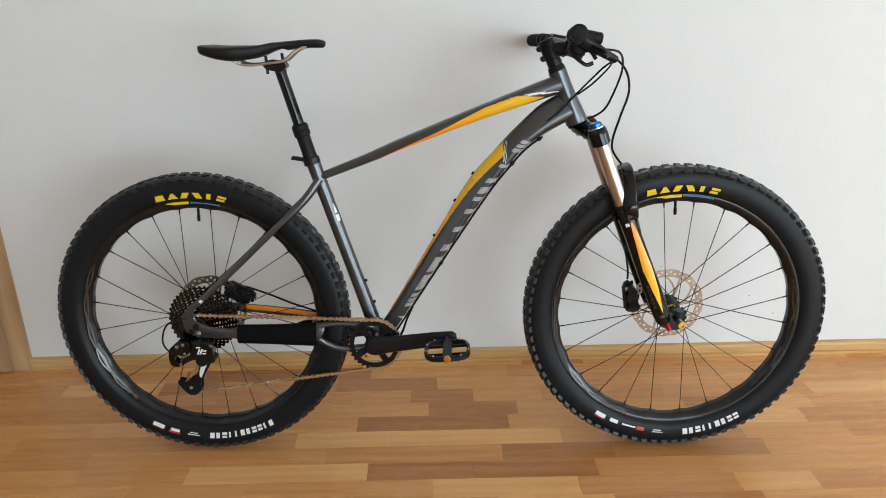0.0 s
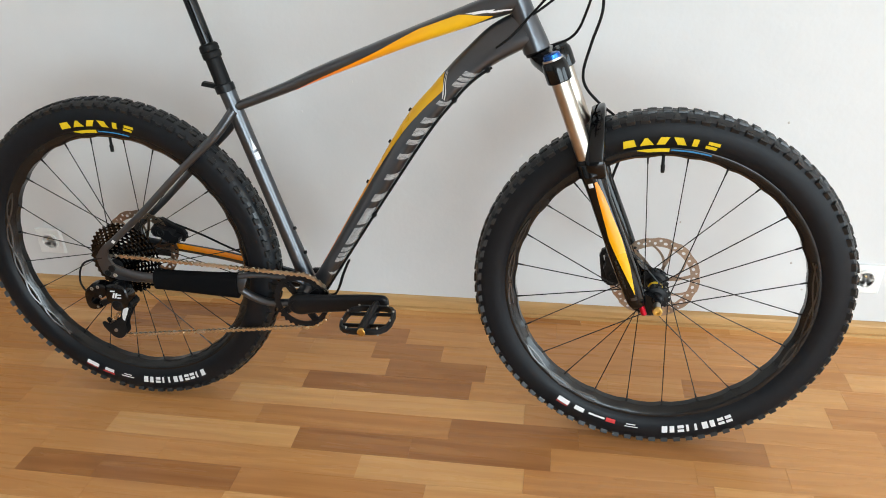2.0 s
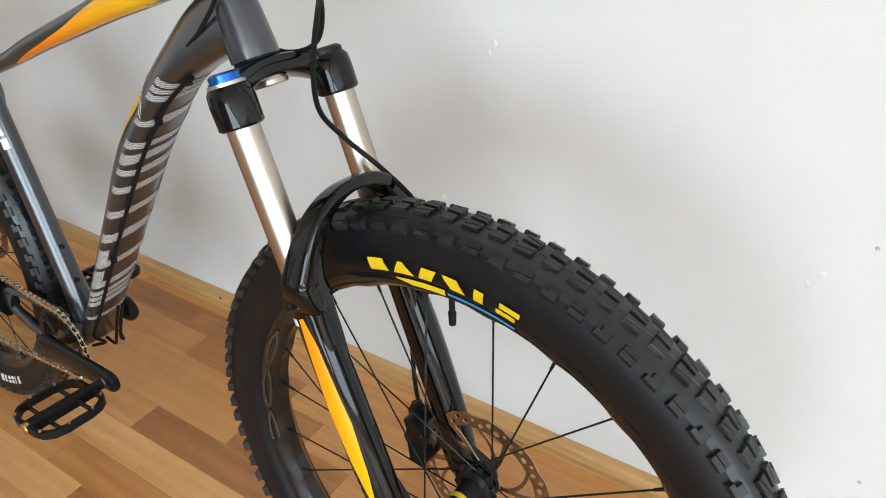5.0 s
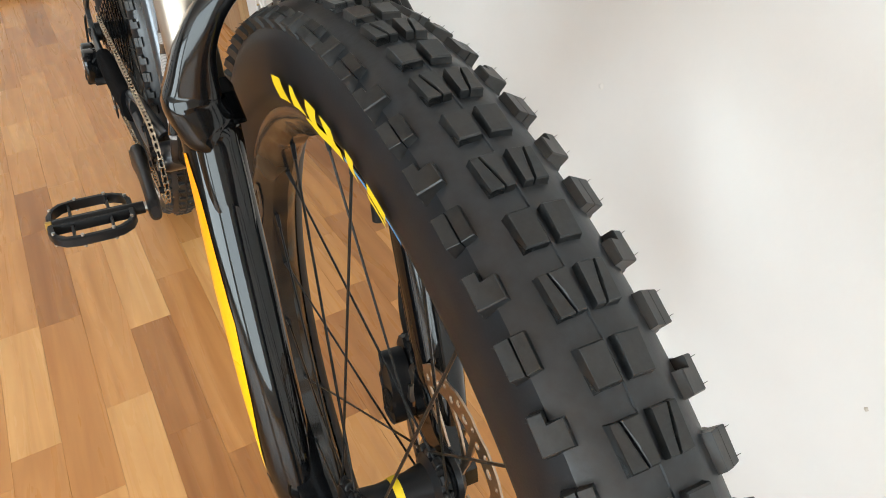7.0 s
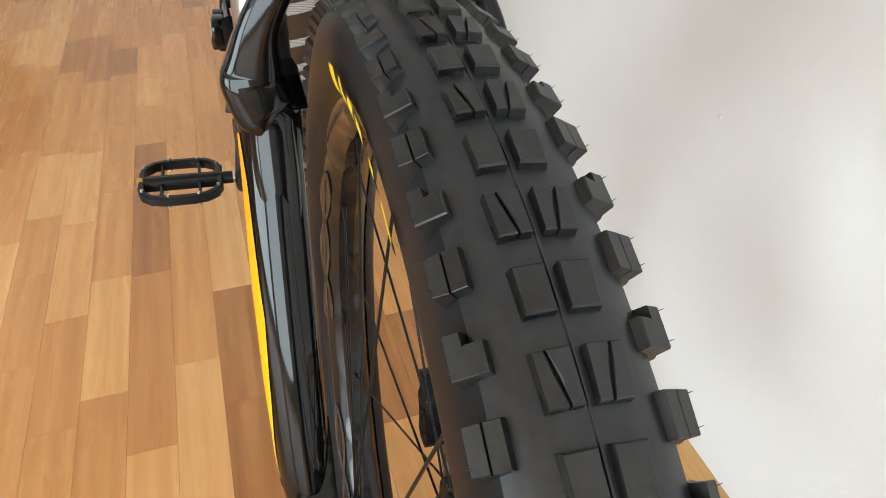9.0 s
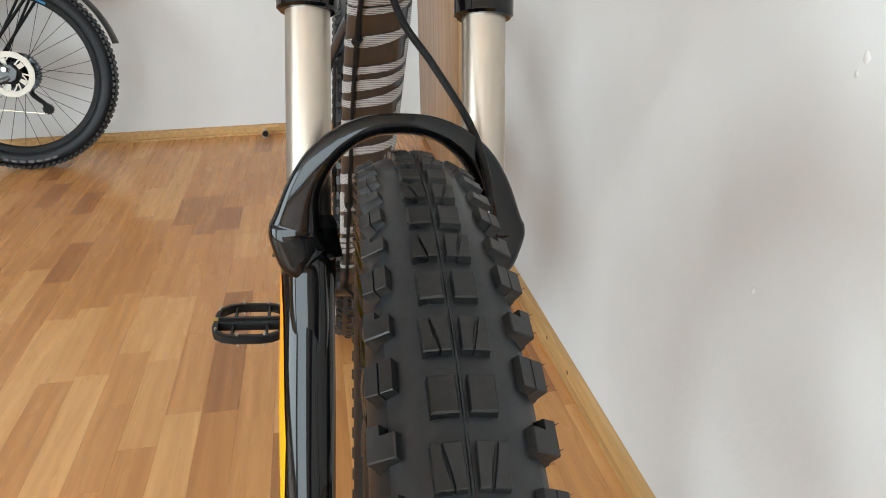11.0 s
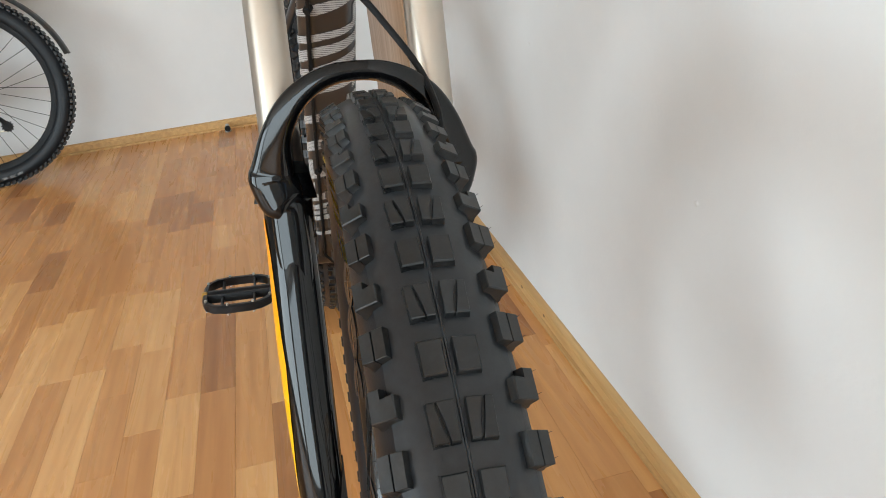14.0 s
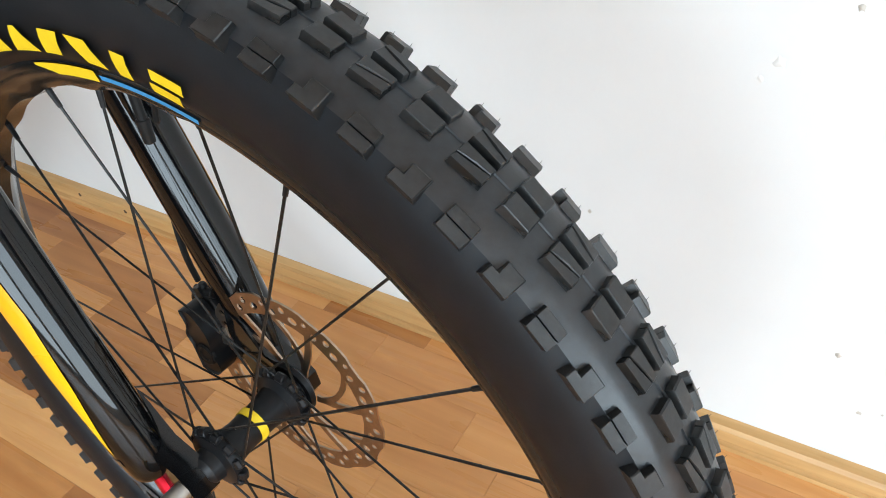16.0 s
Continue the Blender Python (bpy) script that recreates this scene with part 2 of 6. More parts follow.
class Build:
    """Collects vertices and faces for one mesh."""

    def __init__(self):
        self.v, self.f = [], []

    def add(self, verts, faces):
        k = len(self.v)
        self.v += [tuple(p) for p in verts]
        self.f += [tuple(i + k for i in q) for q in faces]
        return self

    def loft(self, rings, close=True, caps=True, loop=False):
        n, m = len(rings[0]), len(rings)
        faces = []
        for i in range(m if loop else m - 1):
            for j in range(n if close else n - 1):
                a, b = i * n + j, i * n + (j + 1) % n
                c, d = ((i + 1) % m) * n + (j + 1) % n, ((i + 1) % m) * n + j
                faces.append((a, b, c, d))
        if caps and not loop and close:
            faces += [tuple(range(n))[::-1], tuple((m - 1) * n + j for j in range(n))]
        return self.add([p for r in rings for p in r], faces)

    def hexa(self, p):
        """Eight corners: the bottom four, then the top four."""
        return self.add(p, [(3, 2, 1, 0), (4, 5, 6, 7), (0, 1, 5, 4), (1, 2, 6, 5), (2, 3, 7, 6), (3, 0, 4, 7)])

    def box(self, x0, x1, y0, y1, z0, z1, top=(0, 0), m=None):
        tx, ty = top
        p = [(x0, y0, z0), (x1, y0, z0), (x1, y1, z0), (x0, y1, z0), (x0 + tx, y0 + ty, z1), (x1 - tx, y0 + ty, z1), (x1 - tx, y1 - ty, z1), (x0 + tx, y1 - ty, z1)]
        return self.hexa([m @ Vector(q) for q in p] if m else p)

    def cyl(self, a, b, r0, r1=None, n=20, bevel=0.0):
        a, b = Vector(a), Vector(b)
        r1 = r0 if r1 is None else r1
        q = (b - a).to_track_quat("Z", "Y").to_matrix()
        length = (b - a).length
        sec = [(0, r0), (length, r1)] if not bevel else [(0, r0 - bevel), (bevel, r0), (length - bevel, r1), (length, r1 - bevel)]
        rings = [[a + q @ Vector((r * math.cos(math.tau * j / n), r * math.sin(math.tau * j / n), h)) for j in range(n)] for h, r in sec]
        return self.loft(rings)

    def tube(self, pts, r, n=8, fine=6, loop=False):
        """A round cable or wire along a smooth line."""
        pts = spline([Vector(p) for p in pts], fine) if fine > 1 else [Vector(p) for p in pts]
        rings, side = [], None
        for i, p in enumerate(pts):
            d = (pts[min(i + 1, len(pts) - 1)] - pts[max(i - 1, 0)]).normalized()
            if side is None:
                side = d.cross(Vector((0.3, 0.9, 0.2))).normalized()
            side = (side - d * side.dot(d)).normalized()
            up = d.cross(side)
            rad = r(i / (len(pts) - 1)) if callable(r) else r
            rings.append([p + rad * (side * math.cos(math.tau * j / n) + up * math.sin(math.tau * j / n)) for j in range(n)])
        return self.loft(rings, loop=loop)

    def lathe(self, centre, axis, profile, n=32, closed=False):
        """Turns (along, radius) pairs round an axis."""
        c, q = Vector(centre), Vector(axis).to_track_quat("Z", "Y").to_matrix()
        rings = [[c + q @ Vector((r * math.cos(math.tau * j / n), r * math.sin(math.tau * j / n), h)) for j in range(n)] for h, r in profile]
        return self.loft(rings, caps=not closed, loop=closed)

    def mesh(self, name, mat, sharp=35, xf=None):
        me = bpy.data.meshes.new(name)
        me.from_pydata(self.v, [], self.f)
        bm = bmesh.new()
        bm.from_mesh(me)
        bmesh.ops.recalc_face_normals(bm, faces=bm.faces)
        if xf:
            bm.transform(xf)
        bm.to_mesh(me)
        bm.free()
        me.polygons.foreach_set("use_smooth", [True] * len(me.polygons))
        me.set_sharp_from_angle(angle=radians(sharp))
        me.materials.append(mat)
        return me


def spline(p, fine):
    """Catmull-Rom through the points."""
    out = []
    for i in range(len(p) - 1):
        a, b, c, d = p[max(i - 1, 0)], p[i], p[i + 1], p[min(i + 2, len(p) - 1)]
        for k in range(fine):
            t = k / fine
            out.append(0.5 * (2 * b + (c - a) * t + (2 * a - 5 * b + 4 * c - d) * t * t + (3 * b - a - 3 * c + d) * t ** 3))
    return out + [p[-1]]


def part(name, build, mat, parent, label="", xf=None, sharp=35, kind=""):
    me = build if isinstance(build, bpy.types.Mesh) else build.mesh(name, mat, sharp, xf)
    ob = new(name, me)
    ob.parent = parent
    return tagged(ob, label=label, kind=kind)


def thing(name, label, category, m=None, group="", kind=""):
    ob = new(name)
    if m:
        ob.matrix_world = m
    return tagged(ob, label, category, group, kind)


class Tube:
    """A frame tube in the bike's plane: stations of (x, z, half height in the plane, half width, y)."""

    def __init__(self, stations, fine=6, power=1.0, taper=0.0):
        pts = spline([np.array(s, float) for s in stations], fine)
        self.s = [np.array(p) for p in pts]
        self.power, self.taper = power, taper

    def at(self, t, a, grow=0.0):
        i = min(int(t * (len(self.s) - 1)), len(self.s) - 2)
        k = t * (len(self.s) - 1) - i
        p = self.s[i] * (1 - k) + self.s[i + 1] * k
        q0, q1 = self.s[max(i - 1, 0)], self.s[min(i + 2, len(self.s) - 1)]
        d = Vector((q1[0] - q0[0], q1[4] - q0[4], q1[1] - q0[1])).normalized()
        up = Vector((-d.z, 0, d.x)).normalized()
        side = d.cross(up)
        if side.y < 0:
            side = -side
        ca, sa = math.cos(a), math.sin(a)
        if self.power != 1:
            ca, sa = math.copysign(abs(ca) ** self.power, ca), math.copysign(abs(sa) ** self.power, sa)
        return Vector((p[0], p[4], p[1])) + up * ca * (p[2] + grow) + side * sa * (p[3] * (1 - self.taper * ca) + grow)

    def solid(self, n=24, steps=0):
        steps = steps or len(self.s)
        return Build().loft([[self.at(i / (steps - 1), math.tau * j / n) for j in range(n)] for i in range(steps)])

    def patch(self, build, t0, t1, low, high, grow=0.0006, nt=24, na=8):
        """A thin skin on the tube between two angles, which may change along it."""
        rows = []
        for i in range(nt + 1):
            k = i / nt
            lo, hi = (low(k), high(k)) if callable(low) else (low, high)
            rows.append([self.at(t0 + (t1 - t0) * k, radians(lo + (hi - lo) * j / na), grow) for j in range(na + 1)])
        return build.loft(rows, close=False)


def lerp_list(xs, ys):
    return lambda k: float(np.interp(k, xs, ys))


# ---- the room ----


def block(name, x0, x1, y0, y1, z0, z1, mat, parent=None):
    ob = new(name, Build().box(x0, x1, y0, y1, z0, z1).mesh(name, mat))
    ob.parent = parent
    return ob


DOOR_X0, DOOR_X1, DOOR_Z = -1.50, -0.72, 2.02
floor = tagged(block("floor", ROOM_X0 - 0.2, ROOM_X1 + 0.2, ROOM_Y0 - 0.2, 0.2, -0.12, -0.0035, SUBFLOOR), "oiled oak strip parquet floor in mixed brown tones", "floor", kind="structure")
wall = thing("wall_north", "white plastered wall with small chips and marks", "wall", kind="structure")
wb = Build().box(DOOR_X1, ROOM_X1 + 0.2, 0, 0.2, 0, ROOM_Z1).box(DOOR_X0, DOOR_X1, 0, 0.2, DOOR_Z, ROOM_Z1).box(ROOM_X0 - 0.2, DOOR_X0, 0, 0.2, 0, ROOM_Z1)
part("plaster", wb, PLASTER, wall)
tagged(block("wall_west", ROOM_X0 - 0.2, ROOM_X0, ROOM_Y0 - 0.2, 0, 0, ROOM_Z1, PLASTER), "white plastered end wall behind the second bicycle", "wall", kind="structure")
we = thing("wall_east", "unseen warm grey closing wall with a wide window, toned to limit bounce", "wall", kind="structure")
wb = Build().box(ROOM_X1, ROOM_X1 + 0.2, ROOM_Y0 - 0.2, WIN_E[0], 0, ROOM_Z1).box(ROOM_X1, ROOM_X1 + 0.2, WIN_E[1], 0, 0, ROOM_Z1)
wb.box(ROOM_X1, ROOM_X1 + 0.2, WIN_E[0], WIN_E[1], 0, WIN_E[2]).box(ROOM_X1, ROOM_X1 + 0.2, WIN_E[0], WIN_E[1], WIN_E[3], ROOM_Z1)
part("plaster", wb, WALL_WARM, we)
# Added closing wall, out of view; its dim surface keeps black parts dark.
ws = thing("wall_south", "unseen closing wall with a wide window, dimmed to cut bounced light", "wall", kind="structure")
wb = Build().box(ROOM_X0, WIN[0], ROOM_Y0 - 0.2, ROOM_Y0, 0, ROOM_Z1).box(WIN[1], ROOM_X1, ROOM_Y0 - 0.2, ROOM_Y0, 0, ROOM_Z1)
wb.box(WIN[0], WIN[1], ROOM_Y0 - 0.2, ROOM_Y0, 0, WIN[2]).box(WIN[0], WIN[1], ROOM_Y0 - 0.2, ROOM_Y0, WIN[3], ROOM_Z1)
part("plaster", wb, WALL_DIM, ws)
tagged(block("ceiling", ROOM_X0 - 0.2, ROOM_X1 + 0.2, ROOM_Y0 - 0.2, 0.2, ROOM_Z1, ROOM_Z1 + 0.1, CEIL), "plain white ceiling", "ceiling", kind="structure")
window = thing("window_1", "white frame of a single wide window", "window", kind="structure")
for name, b in (("frame_bar", (WIN[0], WIN[0] + 0.06, WIN[2], WIN[3])), ("frame_bar", (WIN[1] - 0.06, WIN[1], WIN[2], WIN[3])),
                ("frame_rail", (WIN[0] + 0.06, WIN[1] - 0.06, WIN[2], WIN[2] + 0.06)), ("frame_rail", (WIN[0] + 0.06, WIN[1] - 0.06, WIN[3] - 0.06, WIN[3]))):
    part(name, Build().box(b[0], b[1], ROOM_Y0 - 0.04, ROOM_Y0 + 0.02, b[2], b[3]), WHITE_PLASTIC, window)
window = thing("window_2", "white frame of a single window in the side wall", "window", kind="structure")
for name, b in (("frame_bar", (WIN_E[0], WIN_E[0] + 0.06, WIN_E[2], WIN_E[3])), ("frame_bar", (WIN_E[1] - 0.06, WIN_E[1], WIN_E[2], WIN_E[3])),
                ("frame_rail", (WIN_E[0] + 0.06, WIN_E[1] - 0.06, WIN_E[2], WIN_E[2] + 0.06)), ("frame_rail", (WIN_E[0] + 0.06, WIN_E[1] - 0.06, WIN_E[3] - 0.06, WIN_E[3]))):
    part(name, Build().box(ROOM_X1 - 0.02, ROOM_X1 + 0.04, b[0], b[1], b[2], b[3]), WHITE_PLASTIC, window)


def skirting(name, a, b, inward, label):
    """Oak skirting: a flat board with a rounded top and a small quarter bead on the floor."""
    prof = [(0, 0), (0.020, 0), (0.020, 0.0075), (0.0145, 0.0095), (0.0145, 0.0120), (0.0160, 0.0135), (0.0160, 0.0310), (0.0125, 0.0365), (0.0065, 0.0400), (0, 0.0408)]
    rings = [[Vector(e) + Vector(inward) * p + Vector((0, 0, h)) for p, h in prof] for e in (a, b)]
    return tagged(new(name, Build().loft(rings).mesh(name, SKIRT, 25)), label, "skirting board", kind="structure")


skirt = skirting("baseboard", (-0.681, 0, 0), (ROOM_X1, 0, 0), (0, -1, 0), "oak skirting board along the white wall")
skirting("baseboard", (ROOM_X0, 0, 0), (ROOM_X0, ROOM_Y0, 0), (1, 0, 0), "oak skirting board along the end wall")

door = thing("door_1", "closed oak veneer door in its wooden casing", "door", kind="structure")
part("casing", Build().box(-0.752, -0.681, -0.014, 0.03, 0, 2.09, (0.002, 0.0)), CASING, door)
part("casing", Build().box(-1.575, -1.504, -0.014, 0.03, 0, 2.09), CASING, door)
part("casing", Build().box(-1.504, -0.752, -0.014, 0.03, 2.02, 2.09), CASING, door)
b = Build()
prof = [(-0.738, 0.02), (-0.738, -0.022), (-0.7405, -0.0275), (-0.746, -0.030), (-1.512, -0.030), (-1.518, -0.022), (-1.518, 0.02)]
b.loft([[(x, y, z) for x, y in prof] for z in (0.006, 2.03)])
part("leaf", b, DOOR, door, "oak veneer door leaf with a rounded edge", sharp=60)


def socket(x, z):
    """A flush wall socket with an earth pin."""
    s = thing("wall_socket", "white plastic wall socket with an earth pin", "socket", pose(x, 0, z), "wall sockets")
    h = 0.0405
    rings = []
    for y, g in ((0, 0), (-0.007, 0.0), (-0.0095, 0.003), (-0.0095, 0.008)):
        rings.append([(sx * (h - g), y, sz * (h - g)) for sx, sz in ((-1, -1), (1, -1), (1, 1), (-1, 1))])
    part("plate", Build().loft(rings), WHITE_PLASTIC, s)
    part("rim", Build().lathe((0, -0.0095, 0), (0, -1, 0), [(0, 0.0285), (0.0035, 0.0275), (0.0035, 0.0215), (-0.006, 0.0195)], 36), WHITE_PLASTIC, s)
    for dx in (-0.0095, 0.0095):
        part("hole", Build().cyl((dx, -0.0036, 0), (dx, -0.0048, 0), 0.0028, n=12), DARK_HOLE, s)
    part("earth_pin", Build().cyl((0, -0.004, 0.011), (0, -0.016, 0.011), 0.0024, n=12, bevel=0.0005), BRASS, s)
    return s


CHIP_DARK = material("old_paint", (0.50, 0.46, 0.41), 0.9, vary=0.2)
CHIP_PALE = material("fresh_filler", (0.745, 0.735, 0.715), 0.9, vary=0.04)


def wall_chip(x, z, r, mat, seed):
    """A shallow irregular chip or dab on the plaster."""
    rn = random.Random(seed)
    rim_pts = [(x + r * rn.uniform(0.6, 1.2) * math.cos(math.tau * k / 9), -0.0003, z + r * rn.uniform(0.6, 1.4) * math.sin(math.tau * k / 9)) for k in range(9)]
    b = Build().add([(x, -0.0005, z)] + rim_pts + [(p[0] + (p[0] - x) * 0.2, 0.0005, p[2] + (p[2] - z) * 0.2) for p in rim_pts], [(0, 1 + k, 1 + (k + 1) % 9) for k in range(9)] + [(1 + k, 10 + k, 10 + (k + 1) % 9, 1 + (k + 1) % 9) for k in range(9)])
    part("paint_chip", b, mat, wall, sharp=60)


for k, (x, z, r, mat) in enumerate(((1.626, 0.126, 0.0026, CHIP_DARK), (1.670, 0.139, 0.0030, CHIP_DARK), (1.586, 0.203, 0.0030, CHIP_DARK), (1.463, 0.521, 0.0055, CHIP_PALE), (1.450, 0.503, 0.003, CHIP_PALE), (0.893, 0.475, 0.0042, CHIP_PALE),
                                     (0.988, 0.747, 0.0050, CHIP_PALE), (0.980, 0.732, 0.0035, CHIP_PALE), (1.706, 0.141, 0.0022, CHIP_DARK), (1.647, 0.134, 0.0018, CHIP_DARK), (1.300, 0.307, 0.0026, CHIP_DARK), (1.512, 0.576, 0.0030, CHIP_DARK),
                                     (0.33, 0.58, 0.003, CHIP_PALE), (0.47, 0.66, 0.0025, CHIP_PALE))):
    wall_chip(x, z, r, mat, k)
for x in (0.246, 0.380):
    part("knot", Build().lathe((x, -0.0160, 0.026), (0, -1, 0), [(-0.001, 0.0042), (0.0004, 0.0040), (0.0006, 0.002)], 14), material("dark_knot", (0.06, 0.025, 0.01), 0.6), skirt, "dark filled screw hole")

socket(1.766, 0.170)
socket(-0.513, 0.163)

stop = thing("door_stop", "small grey metal door stop on the floor by the skirting", "door stop", pose(-1.610, -0.690, 0))
part("foot", Build().lathe((0, 0, 0), (0, 0, 1), [(0, 0.016), (0.004, 0.016), (0.006, 0.010), (0.028, 0.009), (0.032, 0.006)], 20), STEEL, stop)
part("buffer", Build().lathe((0, 0, 0.016), (1, 0, 0.0), [(0.006, 0.010), (0.014, 0.013), (0.022, 0.012)], 16), MATT, stop, "black rubber buffer")

# ---- the mountain bike: x ahead, y to its left, z up, from the rear tyre's foot ----
LEAN, YAW = 4.4, -1.5
HUB_Z = 0.3685
bike = thing("mountain_bike", "gunmetal and orange hardtail mountain bike leaning on the wall", "bicycle", pose(0.0254, -0.4320, 0, -LEAN, 0, YAW))

PIVOT = Vector((0.910, 0, 0.845))
UP = Vector((-0.3875, 0, 0.9219))
FORE = Vector((0.9219, 0, 0.3875))
FRONT = Matrix.Translation(PIVOT) @ Matrix.Rotation(radians(-1.6), 4, UP) @ Matrix.Translation(-PIVOT)
ident = Matrix.Identity(4)

# tyre section: half width and radius, from the crown to the bead
SECTION = [(0.0, 0.3608), (0.008, 0.3606), (0.0145, 0.3596), (0.0205, 0.3570), (0.0262, 0.3522), (0.0300, 0.3455), (0.0322, 0.3365), (0.0327, 0.3265), (0.0318, 0.3180), (0.0295, 0.3100), (0.0258, 0.3035), (0.0213, 0.2990), (0.0195, 0.2975)]
GROW = 0.0026


def stretch(r):
    """The front tyre stands a little taller than the rear one above the same bead."""
    return r + GROW * (r - 0.2975) / 0.0633


def side_y(r):
    """Half width of the casing at a radius below its widest place."""
    low = [(rr, y) for y, rr in SECTION if rr < 0.3360][::-1]
    return float(np.interp(r, [a for a, _ in low], [c for _, c in low]))


def wheel_pt(hub, th, r, y):
    a = radians(th)
    return Vector((hub[0] + r * math.cos(a), hub[1] + y, hub[2] + r * math.sin(a)))


def tread_block(b, outline, tops, base, m, skirt=0.0013, bevel=0.0008):
    """A moulded rubber block: a soft foot, drafted sides and a rounded top edge."""
    cx, cy = sum(p[0] for p in outline) / len(outline), sum(p[1] for p in outline) / len(outline)

    def ring(grow, zs):
        out = []
        for (x, y), z in zip(outline, zs):
            d = Vector((x - cx, y - cy)).normalized() * grow
            out.append(m @ Vector((x + d.x, y + d.y, z)))
        return out

    n = len(outline)
    return b.loft([ring(skirt, [base - 0.0060] * n), ring(skirt * 0.8, [base - 0.0002] * n), ring(skirt * 0.2, [base + 0.0010] * n), ring(0, [t - bevel for t in tops]), ring(-bevel, tops)])


def knob_meshes(lift):
    """Four kinds of tread block, each for both sides, at the top of the wheel with z along the radius."""
    out = {}
    for s in (1, -1):
        flip = Matrix.Diagonal((1, s, 1, 1))
        z0, z1 = 0.3600 + lift, 0.3656 + lift
        side = z0 - 0.0008
        plain = Build()
        tread_block(plain, [(-0.0080, 0.0022), (0.0072, 0.0020), (0.0074, 0.0118), (-0.0078, 0.0124)], [z1 - 0.0006, z1 - 0.0012, z1 - 0.0018, z1 - 0.0012], side, flip, 0.0015)
        siped = Build()
        tread_block(siped, [(-0.0088, 0.0024), (0.0078, 0.0020), (0.0079, 0.0058), (0.0, 0.0072), (-0.0086, 0.0092)], [z1 - 0.0006, z1 - 0.0010, z1 - 0.0012, z1 - 0.0010, z1 - 0.0012], side, flip, 0.0012, 0.0005)
        tread_block(siped, [(-0.0086, 0.0102), (0.0, 0.0083), (0.0080, 0.0067), (0.0080, 0.0126), (-0.0086, 0.0134)], [z1 - 0.0014, z1 - 0.0012, z1 - 0.0012, z1 - 0.0018, z1 - 0.0020], side, flip, 0.0012, 0.0005)
        siped.box(-0.0080, 0.0072, 0.0050, 0.0112, side - 0.002, z1 - 0.0030, (0.0004, 0.0004), flip)
        tilt = flip @ Matrix.Translation((0, 0.0258, 0.3512 + lift)) @ Matrix.Rotation(radians(-38), 4, "X")
        slit = Build()
        tread_block(slit, [(-0.0070, -0.0055), (0.0068, -0.0055), (0.0070, -0.0003), (-0.0070, -0.0003)], [0.0048, 0.0046, 0.0055, 0.0057], 0, tilt, 0.0010, 0.0003)
        tread_block(slit, [(-0.0070, 0.0003), (0.0070, 0.0003), (0.0066, 0.0057), (-0.0068, 0.0057)], [0.0057, 0.0055, 0.0064, 0.0066], 0, tilt, 0.0010, 0.0003)
        notch = Build()
        tread_block(notch, [(-0.0030, -0.0055), (0.0068, -0.0055), (0.0066, 0.0057), (-0.0072, 0.0057), (-0.0072, 0.0006), (-0.0030, 0.0006)], [0.0051, 0.0049, 0.0064, 0.0066, 0.0058, 0.0057], 0, tilt, 0.0012, 0.0006)
        for q in (slit, notch):
            for x, y in ((-0.0054, 0.0052), (0.0046, 0.0050)):
                q.cyl(tilt @ Vector((x, y, 0.0058)), tilt @ Vector((x - 0.0004, y + 0.0010, 0.0080)), 0.00024, 0.00010, n=3)
        for k, q in (("plain", plain), ("siped", siped), ("slit", slit), ("notch", notch)):
            out[k, s] = q
    return out


def tyre(hub, xf, parent, phase, hide, label, rows=86, grown=False):
    n = 144
    lift = GROW if grown else 0.0
    knobs = knob_meshes(lift)
    meshes = {k: q.mesh("tread_knob", KNOB, 28) for k, q in knobs.items()}
    size = stretch if grown else (lambda r: r)
    half = [(y, size(r)) for y, r in SECTION]
    t = None
    for name, mat, sec in (("tyre", RUBBER, half[:3:-1]), ("tyre_side", RUBBER, [(-y, r) for y, r in half[4:]]), ("tread_band", TREAD, half[4:0:-1] + [(-y, r) for y, r in half[:5]])):
        rings = [[wheel_pt(hub, 360 * i / n, r, y) for y, r in sec] for i in range(n)]
        ob = part(name, Build().loft(rings, close=False, loop=True), mat, t or parent, label if t is None else "", xf, 60)
        t = t or ob
    # moulded seam round the crown, and the ring that marks the bead
    ridge = [(-0.0008, 0.3606 + lift), (-0.0004, 0.3616 + lift), (0.0004, 0.3616 + lift), (0.0008, 0.3606 + lift)]
    part("crown_seam", Build().loft([[wheel_pt(hub, 360 * i / n, r, y) for y, r in ridge] for i in range(n)], close=False, loop=True), TREAD, t, xf=xf, sharp=60)
    rest = Build()
    step = 360 / rows
    for i in range(rows):
        for kind, off in ((("siped", "plain")[i % 2], -step / 2), (("notch", "slit")[i % 2], 0)):
            th = phase + i * step + off
            m = xf @ Matrix.Translation(hub) @ Matrix.Rotation(radians(90 - th), 4, "Y")
            for s in (1, -1):
                if hide[0] < (th % 360) < hide[1]:
                    rest.add([m @ Vector(v) for v in knobs[kind, s].v], knobs[kind, s].f)
                else:
                    o = new("tread_knob", meshes[kind, s])
                    o.parent, o.matrix_parent_inverse, o.matrix_basis = t, ident, m
    part("tread", rest, KNOB, t, kind="stuff", sharp=28)
    return t


